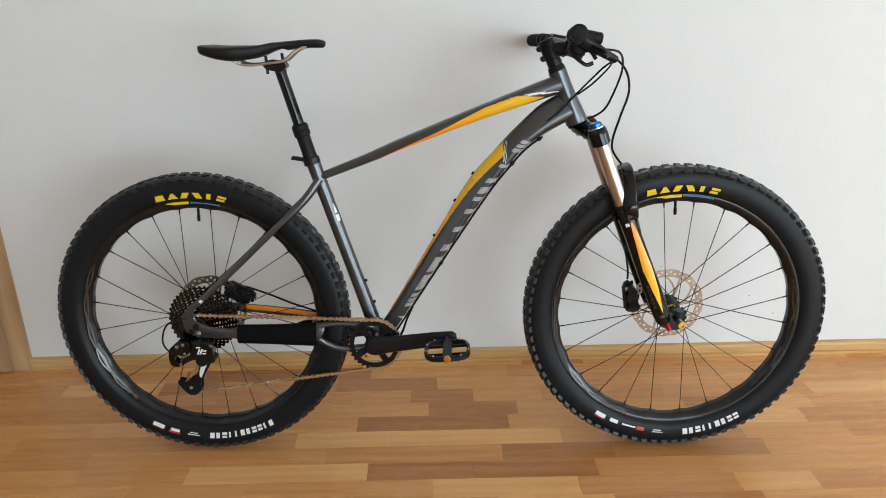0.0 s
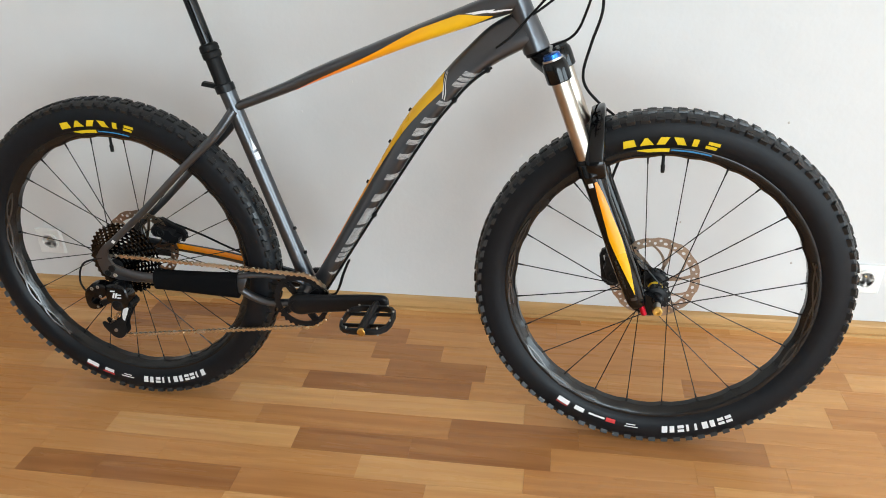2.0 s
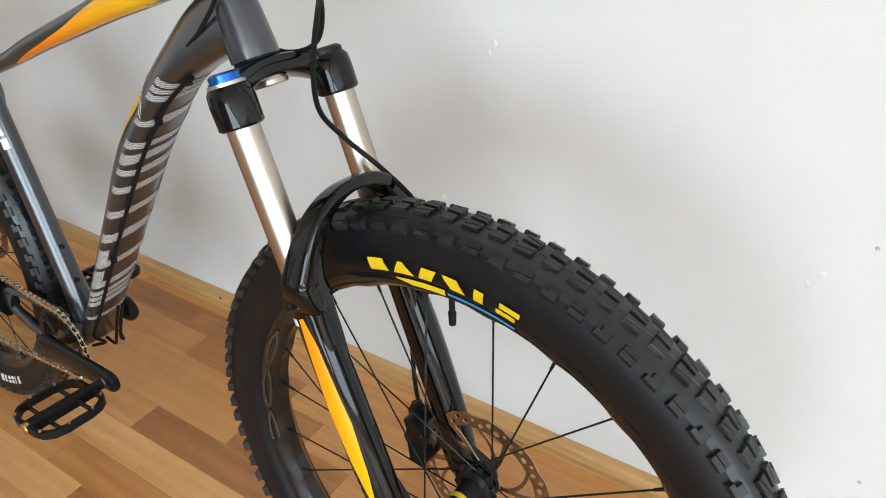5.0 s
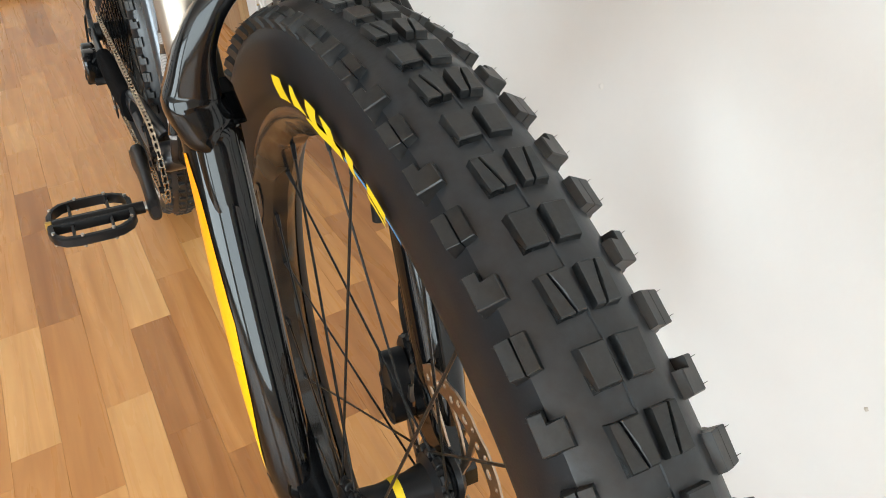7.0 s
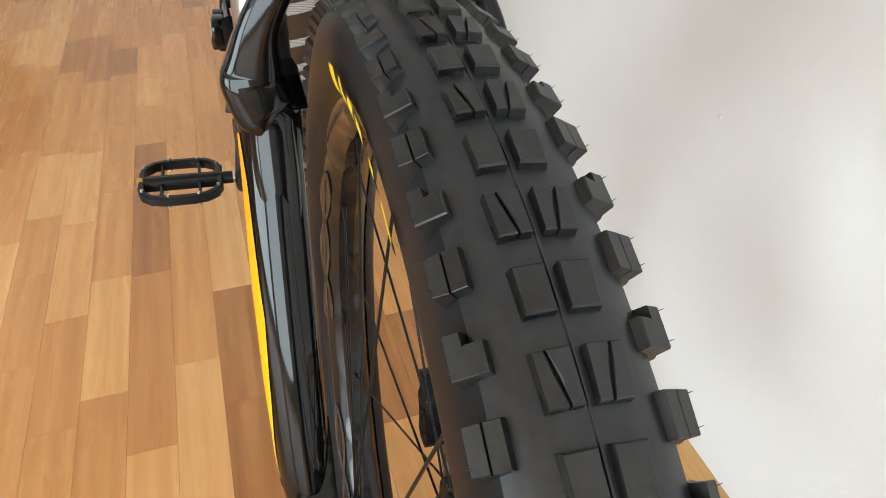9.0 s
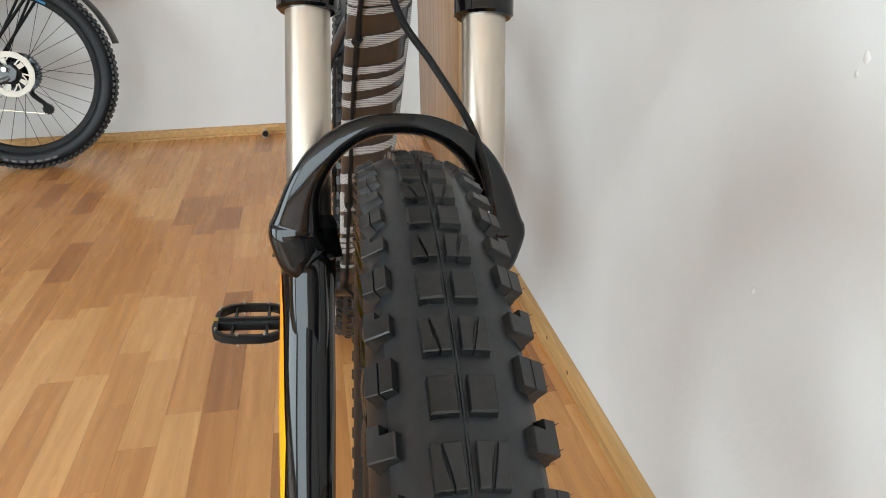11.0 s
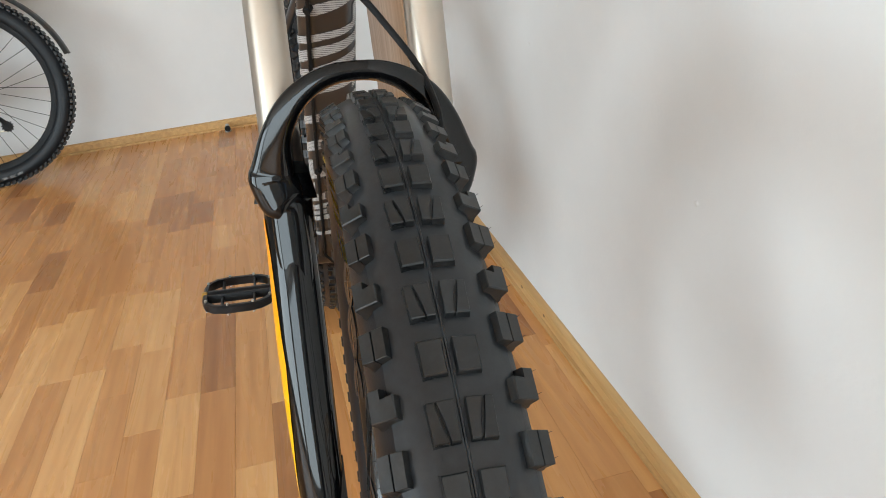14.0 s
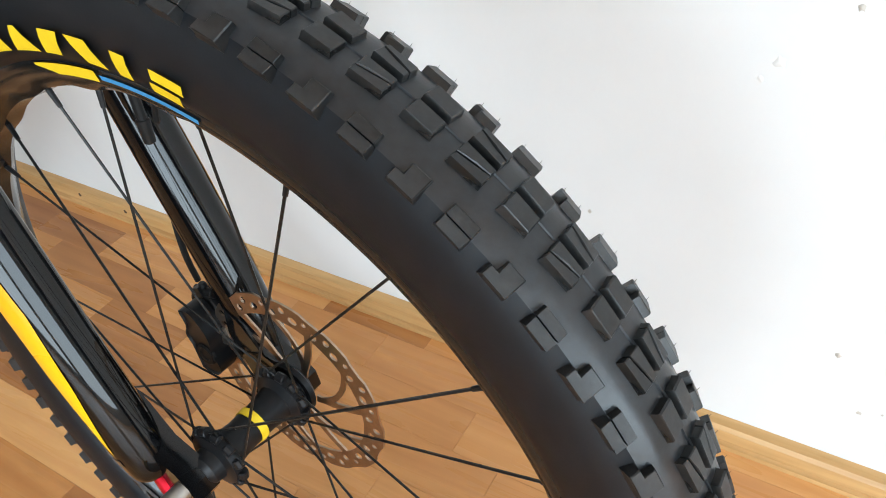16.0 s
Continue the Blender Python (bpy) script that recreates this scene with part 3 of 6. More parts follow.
def print_on_tyre(hub, xf, parent, name, mat, shapes, label="", side=-1, size=lambda r: r):
    """Sidewall print from slanted blocks: angles at the foot and at the head, radii."""
    for a0, a1, c0, c1, r0, r1 in shapes:
        rows = []
        for i in range(4):
            k = i / 3
            r = r0 + (r1 - r0) * k
            lo, hi = a0 + (c0 - a0) * k, a1 + (c1 - a1) * k
            rows.append([wheel_pt(hub, lo + (hi - lo) * j / 4, size(r), side * (side_y(r) + 0.0006)) for j in range(5)])
        part(name, Build().loft(rows, close=False), mat, parent, label, xf)


def bold_marks(first, last, count, r0, r1, flip=False):
    """A row of plain solid shapes: slanted blocks, a triangle, thin and stacked bars."""
    out, w, h = [], (last - first) / count, r1 - r0
    kinds = [((0.06, 0.86, 0.14, 0.78, 0, 1),), ((0.08, 0.94, 0.42, 0.60, 0, 1),), ((0.10, 0.62, 0.36, 0.90, 0, 1),), ((0.38, 0.92, 0.10, 0.64, 0, 1),), ((0.22, 0.56, 0.26, 0.60, 0, 1),), ((0.04, 0.72, 0.04, 0.72, 0, 0.42), (0.14, 0.84, 0.14, 0.84, 0.58, 1))]
    small = [((0.10, 0.80, 0.16, 0.86, 0, 1),), ((0.14, 0.46, 0.20, 0.52, 0, 1),), ((0.06, 0.84, 0.06, 0.84, 0, 0.4), (0.12, 0.90, 0.12, 0.90, 0.58, 1)), ((0.08, 0.66, 0.14, 0.72, 0, 1),)]
    for i in range(count):
        a = first + w * i
        for p, q, u, v, lo, hi in (kinds[i % 6] if count == 6 else small[(i * 3 + i // 4) % 4]):
            out.append((a + w * p, a + w * q, a + w * u, a + w * v, r0 + h * lo, r0 + h * hi))
    return out


def rim(hub, xf, parent, spoke_phase, label):
    n = 288
    rings = []
    for i in range(n):
        th = 360 * i / n
        near = abs(((th - spoke_phase) / 15 + 0.5) % 1 - 0.5) * 2
        inner = 0.2780 + 0.0022 * (0.5 - 0.5 * math.cos(math.pi * min(1, near * 1.5)))
        half = 0.0185
        sec = [(-0.0200, 0.3000), (-0.0205, 0.2975), (-half, 0.2905), (-0.0115, inner + 0.0035), (-0.007, inner), (0.007, inner), (0.0115, inner + 0.0035), (half, 0.2905), (0.0205, 0.2975), (0.0200, 0.3000)]
        rings.append([wheel_pt(hub, th, r, y) for y, r in sec])
    return part("rim", Build().loft(rings, loop=True), RIM, parent, label, xf, 30)


def rim_print(hub, xf, parent, spans, side=-1):
    """Grey ribbon graphics that weave along the rim's flank."""
    for a0, a1 in spans:
        for ph in (0, 1):
            b, rows = Build(), []
            for i in range(49):
                th = a0 + (a1 - a0) * i / 48
                mid = 0.2898 + 0.0040 * math.sin((th - a0) / 15 * math.tau / 2 + math.pi * ph) * (1 if ph else 0.8)
                w = 0.0013
                rows.append([wheel_pt(hub, th, mid + d, side * (0.0122 + 0.0066 * (mid + d - 0.2830) / 0.0080 + 0.0013)) for d in (-w, 0, w)])
            part("rim_graphic", b.loft(rows, close=False), RIM_GREY, parent, "light grey ribbon print", xf)


def spokes(hub, xf, parent, phase, flange_y, flange_r, valve_at):
    """Twenty-four straight-pull spokes, crossed in pairs."""
    for k in range(24):
        th = phase + 15 * k
        s = -1 if k % 2 == 0 else 1
        turn = (-58 if (k // 2) % 2 == 0 else 58)
        a = wheel_pt(hub, th, 0.279, s * 0.003)
        c = wheel_pt(hub, th + turn, flange_r, s * flange_y)
        d = (c - a).normalized()
        sp = part("spoke", Build().cyl(a, c, 0.00105, n=6), SPOKE, parent, xf=xf)
        part("nipple", Build().cyl(a - d * 0.001, a + d * 0.013, 0.0021, 0.0016, n=8), ANOD, sp, xf=xf)
    v = wheel_pt(hub, valve_at, 0.279, 0)
    w = wheel_pt(hub, valve_at, 0.246, 0)
    d = (w - v).normalized()
    b = Build().cyl(v, v + d * 0.018, 0.0031, n=10).cyl(v + d * 0.018, w, 0.0042, 0.0036, n=12, bevel=0.0005)
    part("valve", b, MATT, parent, "black tubeless valve", xf)


def rotor(hub, xf, parent, y, r, mat=None, label="brown-toned steel brake disc with drilled holes"):
    mat = mat or ROTOR
    b = Build()
    h = 0.0009
    cells = 48
    r0, r1 = r * 0.79, r

    def edge(th):
        """The outer edge steps in and out twelve times round."""
        return r1 - 0.0020 * max(0.0, math.sin(radians(th * 12))) ** 0.5

    verts, faces, seen, arms = [], [], {}, []
    for i in range(cells):
        a0, a1 = 360 * i / cells, 360 * (i + 1) / cells
        am = (a0 + a1) / 2
        e0, em, e1 = edge(a0), edge(am), edge(a1)
        mid = (r0 + em) / 2 + (0.0030 if i % 2 else -0.0022)
        rim_pts = [(a0, r0), (am, r0), (a1, r0), (a1, (r0 + e1) / 2), (a1, e1), (am, em), (a0, e0), (a0, (r0 + e0) / 2)]
        hr = 0.0026 if i % 4 == 1 else 0.0036
        wide = math.degrees(hr * (1.25 if i % 4 == 2 else 0.9) / mid)
        hole = [(am + wide * u, mid + hr * w) for u, w in ((-0.7, -0.7), (0, -1), (0.7, -0.7), (1, 0), (0.7, 0.7), (0, 1), (-0.7, 0.7), (-1, 0))]
        index = []
        for yy in (-h, h):
            for th, rr in rim_pts + hole:
                key = (round(th % 360, 4), round(rr, 7), yy)
                if key not in seen:
                    seen[key] = len(verts)
                    verts.append(wheel_pt(hub, th, rr, y + yy))
                index.append(seen[key])
        for k in range(8):
            m = (k + 1) % 8
            quads = [(k, m, 8 + m, 8 + k), (16 + k, 24 + k, 24 + m, 16 + m), (8 + k, 8 + m, 24 + m, 24 + k)] + ([(k, 16 + k, 16 + m, m)] if k in (0, 1, 4, 5) else [])
            faces += [tuple(index[q] for q in f) for f in quads]
    b.add(verts, faces)
    for i in range(6):
        base = 60 * i
        for e in (0, 1):
            rows = []
            for j in range(9):
                k = j / 8
                rr = r * (0.27 + 0.55 * k)
                th = base + (46 * k if e == 0 else 12 * k + 4) - 8
                w = 3.6 / (0.5 + k)
                rows.append([wheel_pt(hub, th - w, rr, y - h), wheel_pt(hub, th + w, rr, y - h), wheel_pt(hub, th + w, rr, y + h), wheel_pt(hub, th - w, rr, y + h)])
            arms.append(Build().loft(rows))
    disc = part("brake_rotor", b, mat, parent, label, xf, 40)
    for arm in arms:
        part("rotor_arm", arm, mat, disc, xf=xf)
    return disc


def caliper(c, parent, xf, turn, label):
    """A slender two-piece hydraulic caliper: halves either side of the disc, bridge, mount, bolts and hose fitting."""
    m = Matrix.Translation(c) @ Matrix.Rotation(radians(turn), 4, "Y")
    pts = [Vector(q) for q in ((-0.010, -0.030), (0.008, -0.033), (0.017, -0.022), (0.012, -0.008), (0.016, 0.008), (0.011, 0.024), (0.002, 0.034), (-0.010, 0.033), (-0.008, 0.018), (-0.014, 0.006), (-0.009, -0.010))]
    smooth = spline(pts[-2:] + pts + pts[:2], 3)[6:-7]

    def half(y0, y1):
        rings = []
        for y, g in ((y0, 0.30), (y0 + 0.0015, 0.10), (y0 + 0.004, 0.0), (y1 - 0.002, 0.0), (y1, 0.08)):
            rings.append([m @ Vector((q.x * (1 - g) + 0.001 * g, y, q.y * (1 - g * 0.6))) for q in smooth])
        return Build().loft(rings)

    ob = part("brake_caliper", half(0.0025, 0.0175), ANOD, parent, label, xf)
    part("caliper_half", half(-0.0025, -0.0155), ANOD, ob, xf=xf)
    part("bridge", Build().box(-0.012, -0.004, -0.012, 0.014, -0.010, 0.012, (0.001, 0.001), m), ANOD, ob, xf=xf)
    for y0, y1 in ((0.0165, 0.0200), (-0.0145, -0.0180)):
        part("piston_cover", Build().lathe(m @ Vector((0.002, y0, -0.012)), (m.to_3x3() @ Vector((0, 1 if y1 > y0 else -1, 0))), [(0, 0.0115), (0.002, 0.0112), (0.0034, 0.0095), (0.0034, 0.006), (0.0022, 0.0052)], 24), MATT, ob, xf=xf)
    part("mount", Build().loft([[m @ Vector((x, y, z)) for x, z in ((-0.012, -0.040), (-0.004, -0.042), (0.0, -0.034), (-0.010, -0.026), (-0.013, 0.026), (-0.002, 0.034), (-0.006, 0.042), (-0.014, 0.040), (-0.021, 0.028), (-0.021, -0.028))] for y in (0.004, 0.005, 0.013, 0.014)]), ANOD, ob, xf=xf)
    for z in (-0.036, 0.037):
        part("bolt", Build().cyl(m @ Vector((-0.016, 0.009, z)), m @ Vector((0.004, 0.009, z)), 0.0034, n=12, bevel=0.0005).cyl(m @ Vector((0.003, 0.009, z)), m @ Vector((0.008, 0.009, z)), 0.0048, n=12, bevel=0.0006), MATT, ob, xf=xf)
    part("pad_pin", Build().cyl(m @ Vector((0.013, -0.016, 0.014)), m @ Vector((0.013, 0.018, 0.014)), 0.0016, n=10), STEEL, ob, xf=xf)
    part("pad_fin", Build().box(0.012, 0.020, -0.0035, 0.0035, -0.006, 0.010, (0.001, 0.0005), m), STEEL, ob, "thin steel pad tab", xf=xf)
    part("fitting", Build().lathe(m @ Vector((-0.006, 0.010, 0.026)), m.to_3x3() @ Vector((0, 0, 1)), [(0, 0.0055), (0.006, 0.0055), (0.007, 0.0040), (0.016, 0.0036), (0.018, 0.0028)], 14), MATT, ob, xf=xf)
    return ob


# front wheel
FH = Vector((1.1655, 0, 0.3710))
WHEEL = FRONT @ Matrix.Translation(FH) @ Matrix.Scale(1.006, 4) @ Matrix.Translation(-FH)
ft = tyre(FH + Vector((0, 0.0025, 0)), WHEEL, bike, 48.2, (222, 259), "chunky black front tyre with open tread blocks", grown=True)
fr = rim(FH, WHEEL, bike, 8.3, "gloss black front rim with scalloped inner edge")
rim_print(FH, WHEEL, fr, [(-150, -110), (-30, 18), (150, 190)])
print_on_tyre(FH, WHEEL, ft, "brand_mark", YELLOW, bold_marks(106.6, 74.8, 6, 0.3085, 0.3225), "bold yellow block print", size=stretch)
print_on_tyre(FH, WHEEL, ft, "size_mark", WHITE, bold_marks(-82.6, -56.0, 9, 0.3290, 0.3140), "white block print", size=stretch)
print_on_tyre(FH, WHEEL, ft, "type_mark", WHITE, [(-124.0, -119.0, -124.0, -119.0, 0.313, 0.323), (-116.5, -112.5, -116.5, -112.5, 0.313, 0.322), (-110.5, -104.0, -110.5, -104.0, 0.315, 0.319), (-96.0, -91.0, -96.0, -91.0, 0.320, 0.322), (-95.5, -92.0, -95.5, -92.0, 0.315, 0.317)], "small white print bars", size=stretch)
print_on_tyre(FH, WHEEL, ft, "red_mark", RED, [(-103.4, -99.8, -103.4, -99.8, 0.313, 0.322), (-124.0, -119.2, -124.0, -119.2, 0.3245, 0.326)], "small red print", size=stretch)
for lo, hi, mat_, nm, lb in ((102.0, 91.0, YELLOW, "rim_sticker", "yellow rim sticker"), (90.4, 76.5, BLUE, "rim_sticker", "blue rim sticker")):
    b = Build()
    rows = []
    for i in range(13):
        k = i / 12
        th = lo + (hi - lo) * k
        r0 = 0.2925 + (0.0055 * max(0, 1 - k * 3.0) if mat_ is YELLOW else 0.002)
        r1 = 0.2995 if mat_ is YELLOW else 0.2975
        rows.append([wheel_pt(FH, th, r0 + (r1 - r0) * j / 3, -(0.0186 + (r0 + (r1 - r0) * j / 3 - 0.2905) * 0.25 + 0.0011)) for j in range(4)])
    b.loft(rows, close=False)
    part(nm, b, mat_, fr, lb, WHEEL)
fhub = part("front_hub", Build().lathe(FH - Vector((0, 0.052, 0)), (0, 1, 0), [(0, 0.009), (0.004, 0.013), (0.012, 0.0145), (0.014, 0.0225), (0.019, 0.0235), (0.022, 0.0225), (0.026, 0.0155), (0.040, 0.0135), (0.064, 0.0140), (0.078, 0.0165), (0.082, 0.0235), (0.087, 0.0245), (0.091, 0.0225), (0.094, 0.0180), (0.101, 0.0185), (0.104, 0.012)], 40), ANOD, bike, "black front hub with straight-pull flanges", WHEEL, 28)
part("hub_band", Build().lathe(FH - Vector((0, 0.0025, 0)), (0, 1, 0), [(0, 0.0146), (0.0065, 0.0149), (0.0065, 0.0135), (0, 0.0135)], 40, True), YELLOW, fhub, "yellow band round the hub", WHEEL)
for k in range(12):
    for y, rr in ((-0.033, 0.0245), (0.034, 0.0258)):
        p = wheel_pt(FH, 30 * k + 10, rr, y)
        q = wheel_pt(FH, 30 * k + 28, rr - 0.001, y)
        part("spoke_seat", Build().cyl(p, q, 0.0042, n=10, bevel=0.0008), ANOD, fhub, xf=WHEEL)
spokes(FH, WHEEL, fr, 8.3, 0.033, 0.0255, 92.6)
frot = rotor(FH, FRONT, bike, 0.0500, 0.0915)
part("rotor_spider", Build().lathe(FH + Vector((0, 0.0440, 0)), (0, 1, 0), [(0, 0.023), (0.004, 0.0245), (0.006, 0.022), (0.009, 0.018), (0.010, 0.012)], 30), ANOD, frot, xf=FRONT)
caliper(Vector((1.076, 0.0490, 0.388)), bike, FRONT, -8, "black hydraulic front brake caliper")

# fork, along the leg from the dust seal
SEAL = Vector((1.0175, 0, 0.6485))
LEG_UP = (UP + FORE * 0.030).normalized()
LEG_FORE = Vector((LEG_UP.z, 0, -LEG_UP.x))
FORK_Y = 0.0648


def leg(u, y, v=0.0):
    return SEAL + LEG_UP * u + LEG_FORE * v + Vector((0, y, 0))


for s in (-1, 1):
    y = FORK_Y * s
    part("stanchion", Build().cyl(leg(-0.02, y), leg(0.175, y), 0.0163, n=36), STANCHION, bike, "champagne coloured fork stanchion", FRONT)
    # lower leg: sections of (u, v, half fore-aft, half width, y shift outwards)
    secs = [(0.006, 0.0, 0.0200, 0.0202, 0.000), (0.003, 0.0, 0.0206, 0.0210, 0.0003), (-0.006, 0.0, 0.0216, 0.0232, 0.0008), (-0.0160, 0.0, 0.0226, 0.0256, 0.0014), (-0.0172, 0.0, 0.0222, 0.0250, 0.0013), (-0.0180, 0.0, 0.0203, 0.0205, 0.0006), (-0.030, 0.0005, 0.0200, 0.0200, 0.0005), (-0.055, 0.001, 0.0194, 0.0196, 0.0012), (-0.13, 0.002, 0.0205, 0.0205, 0.002), (-0.20, 0.003, 0.0212, 0.0200, 0.002), (-0.26, 0.004, 0.0205, 0.0190, 0.001), (-0.29, 0.004, 0.0185, 0.0175, 0.0), (-0.302, 0.004, 0.0150, 0.0145, 0.0), (-0.307, 0.004, 0.008, 0.008, 0.0)]
    fine = spline([np.array(q) for q in secs], 3)
    rings = [[leg(u, y + s * sh + hw * math.sin(math.tau * j / 32), v + hf * math.cos(math.tau * j / 32)) for j in range(32)] for u, v, hf, hw, sh in fine]
    lower = part("fork_lower", Build().loft(rings), FORK_BLACK, bike, "gloss black fork lower leg", FRONT, 40)

    def on_leg(u, a, grow=0.0007):
        us = [q[0] for q in secs][::-1]
        v, hf, hw, sh = (float(np.interp(u, us, [q[i] for q in secs][::-1])) for i in (1, 2, 3, 4))
        return leg(u, y + s * sh + s * (hw + grow) * math.sin(radians(a)), v + (hf + grow) * math.cos(radians(a)))

    rows = []
    for i in range(31):
        k = i / 30
        u = -0.030 - 0.240 * k
        lo = np.interp(k, [0, 0.12, 0.5, 0.75, 1], [84, 94, 112, 98, 82])
        hi = np.interp(k, [0, 0.12, 0.5, 0.75, 1], [70, 58, 46, 56, 80])
        rows.append([on_leg(u, lo + (hi - lo) * j / 10) for j in range(11)])
    part("leg_stripe", Build().loft(rows, close=False), LEG_ORANGE, lower, "orange to yellow fork leg stripe", FRONT)
    rows = [[on_leg(-0.030 - 0.008 * i / 4, 120 - 26 * j / 8) for j in range(9)] for i in range(5)]
    part("leg_label", Build().loft(rows, close=False), WHITE, lower, "small white label", FRONT)
    rows = [[on_leg(-0.276 - 0.007 * i / 4, 112 - 34 * j / 8) for j in range(9)] for i in range(5)]
    part("leg_label", Build().loft(rows, close=False), RIM_GREY, lower, "small grey wheel size print", FRONT)
    bars = Build()
    for i in range(6):
        rows = [[on_leg(-0.190 - 0.011 * i - 0.008 * q / 2, 124 - 14 * j / 4) for j in range(5)] for q in range(3)]
        bars.loft(rows, close=False)
    part("leg_print", bars, RIM_GREY, lower, "grey print bars along the leg", FRONT)
    # dust seal, crown clamp, dropout
    part("dust_seal", Build().lathe(leg(0.004, y), LEG_UP, [(0, 0.0205), (0.004, 0.0200), (0.008, 0.0178), (0.0095, 0.0168)], 32), MATT, bike, xf=FRONT)
    drop = [(-0.235, 0.002), (-0.252, 0.013), (-0.282, 0.022), (-0.297, 0.039), (-0.311, 0.047), (-0.325, 0.045), (-0.332, 0.036), (-0.330, 0.020), (-0.322, 0.006), (-0.308, -0.008), (-0.260, -0.010)]
    part("dropout", Build().loft([[leg(u, y - s * 0.008 + e, v) for u, v in drop] for e in (-0.0110, -0.0085, 0.0085, 0.0110)]), FORK_BLACK, lower, xf=FRONT)
for s in (-1, 1):
    y = FORK_Y * s
    part("crown_clamp", Build().lathe(leg(0.160, y), LEG_UP, [(0, 0.0200), (0.002, 0.0222), (0.024, 0.0225), (0.035, 0.0215), (0.040, 0.0180), (0.0405, 0.010)], 36), FORK_BLACK, bike, xf=FRONT)
rings = []
for i in range(25):
    k = i / 24 * 2 - 1
    e = abs(k)
    u = 0.205 - 0.018 * e ** 2
    hu = 0.011 + 0.006 * e ** 3
    v = -0.022 * (1 - e ** 2) - 0.002
    hv = 0.024 - 0.006 * e
    rings.append([leg(u + hu * math.copysign(abs(math.sin(math.tau * j / 20)) ** 0.6, math.sin(math.tau * j / 20)), 0.066 * k, v + hv * math.copysign(abs(math.cos(math.tau * j / 20)) ** 0.6, math.cos(math.tau * j / 20))) for j in range(20)])
crown = part("fork_crown", Build().loft(rings), FORK_BLACK, bike, "gloss black fork crown", FRONT, 45)
part("steerer_end", Build().lathe(leg(0.192, 0, -0.022), LEG_UP * -1, [(0, 0.019), (0.004, 0.019), (0.005, 0.0175), (-0.004, 0.0155), (-0.006, 0.004)], 32), STANCHION, crown, "open steerer end with a bright rim", FRONT)
part("lockout_knob", Build().lathe(leg(0.2005, -FORK_Y), LEG_UP, [(0, 0.0165), (0.004, 0.0165), (0.004, 0.0150), (0.009, 0.0150), (0.011, 0.012)], 28), BLUE_ANOD, bike, "blue lockout dial", FRONT)
part("dial_collar", Build().lathe(leg(0.1985, -FORK_Y), LEG_UP, [(0, 0.0185), (0.004, 0.0185), (0.004, 0.012)], 28), STEEL, bike, xf=FRONT)
part("preload_cap", Build().lathe(leg(0.1985, FORK_Y), LEG_UP, [(0, 0.0175), (0.006, 0.0175), (0.009, 0.013)], 28), ANOD, bike, xf=FRONT)
# brace over the tyre
path = [(-0.120, -0.0635, 0.0010, 0.0140, 0.0115), (-0.065, -0.0645, 0.0036, 0.0172, 0.0142), (-0.0300, -0.0650, 0.0075, 0.0166, 0.0140), (-0.0205, -0.0652, 0.0090, 0.0168, 0.0142), (-0.0180, -0.0668, 0.0096, 0.0176, 0.0168), (-0.0140, -0.0690, 0.0104, 0.0178, 0.0184), (-0.0010, -0.0728, 0.0132, 0.0176, 0.0190), (0.0040, -0.0734, 0.0143, 0.0176, 0.0188), (0.0100, -0.0722, 0.0160, 0.0172, 0.0172), (0.032, -0.0668, 0.0250, 0.0160, 0.0124), (0.0520, -0.0555, 0.0330, 0.0147, 0.0102), (0.0660, -0.0395, 0.0380, 0.0139, 0.0084), (0.0740, -0.0205, 0.041, 0.0134, 0.0072), (0.0760, 0.0, 0.042, 0.0130, 0.0066)]
path = path + [(u, -y, v, f, o) for u, y, v, f, o in path[-2::-1]]
pts = spline([np.array(p) for p in path], 5)
rings = []
for i, p in enumerate(pts):
    q = pts[min(i + 1, len(pts) - 1)] - pts[max(i - 1, 0)]
    d = (LEG_UP * q[0] + Vector((0, q[1], 0)) + LEG_FORE * q[2]).normalized()
    f = (LEG_FORE - d * LEG_FORE.dot(d)).normalized()
    o = d.cross(f)
    rings.append([leg(p[0], p[1], p[2]) + f * p[3] * math.copysign(abs(math.cos(math.tau * j / 24)) ** 0.48, math.cos(math.tau * j / 24)) + o * p[4] * math.copysign(abs(math.sin(math.tau * j / 24)) ** 0.48, math.sin(math.tau * j / 24)) for j in range(24)])
brace = part("fork_brace", Build().loft(rings), FORK_BLACK, bike, "gloss black arched fork brace", FRONT, 50)
part("hose_bolt", Build().lathe(Vector((1.080, 0.0515, 0.688)), (0.92, 0, 0.39), [(-0.008, 0.004), (0, 0.0046), (0.002, 0.0042), (0.002, 0.0022), (0.0005, 0.0018)], 16), STEEL, brace, "small steel hose bolt", FRONT)
part("thru_axle", Build().cyl(FH - Vector((0, 0.0905, 0)), FH + Vector((0, 0.0645, 0)), 0.0075, n=20, bevel=0.001), STEEL, bike, xf=FRONT)
part("axle_cap", Build().lathe(FH - Vector((0, 0.0885, 0)), (0, -1, 0), [(0, 0.0092), (0.006, 0.0092), (0.007, 0.0078), (0.007, 0.0045), (0.003, 0.0042)], 20), GOLD, bike, "gold axle end", FRONT)
part("rebound_knob", Build().cyl(leg(-0.300, -FORK_Y - 0.002, 0.010), leg(-0.326, -FORK_Y - 0.002, 0.010), 0.0060, n=14, bevel=0.001), RED_ANOD, bike, "red rebound dial", FRONT)

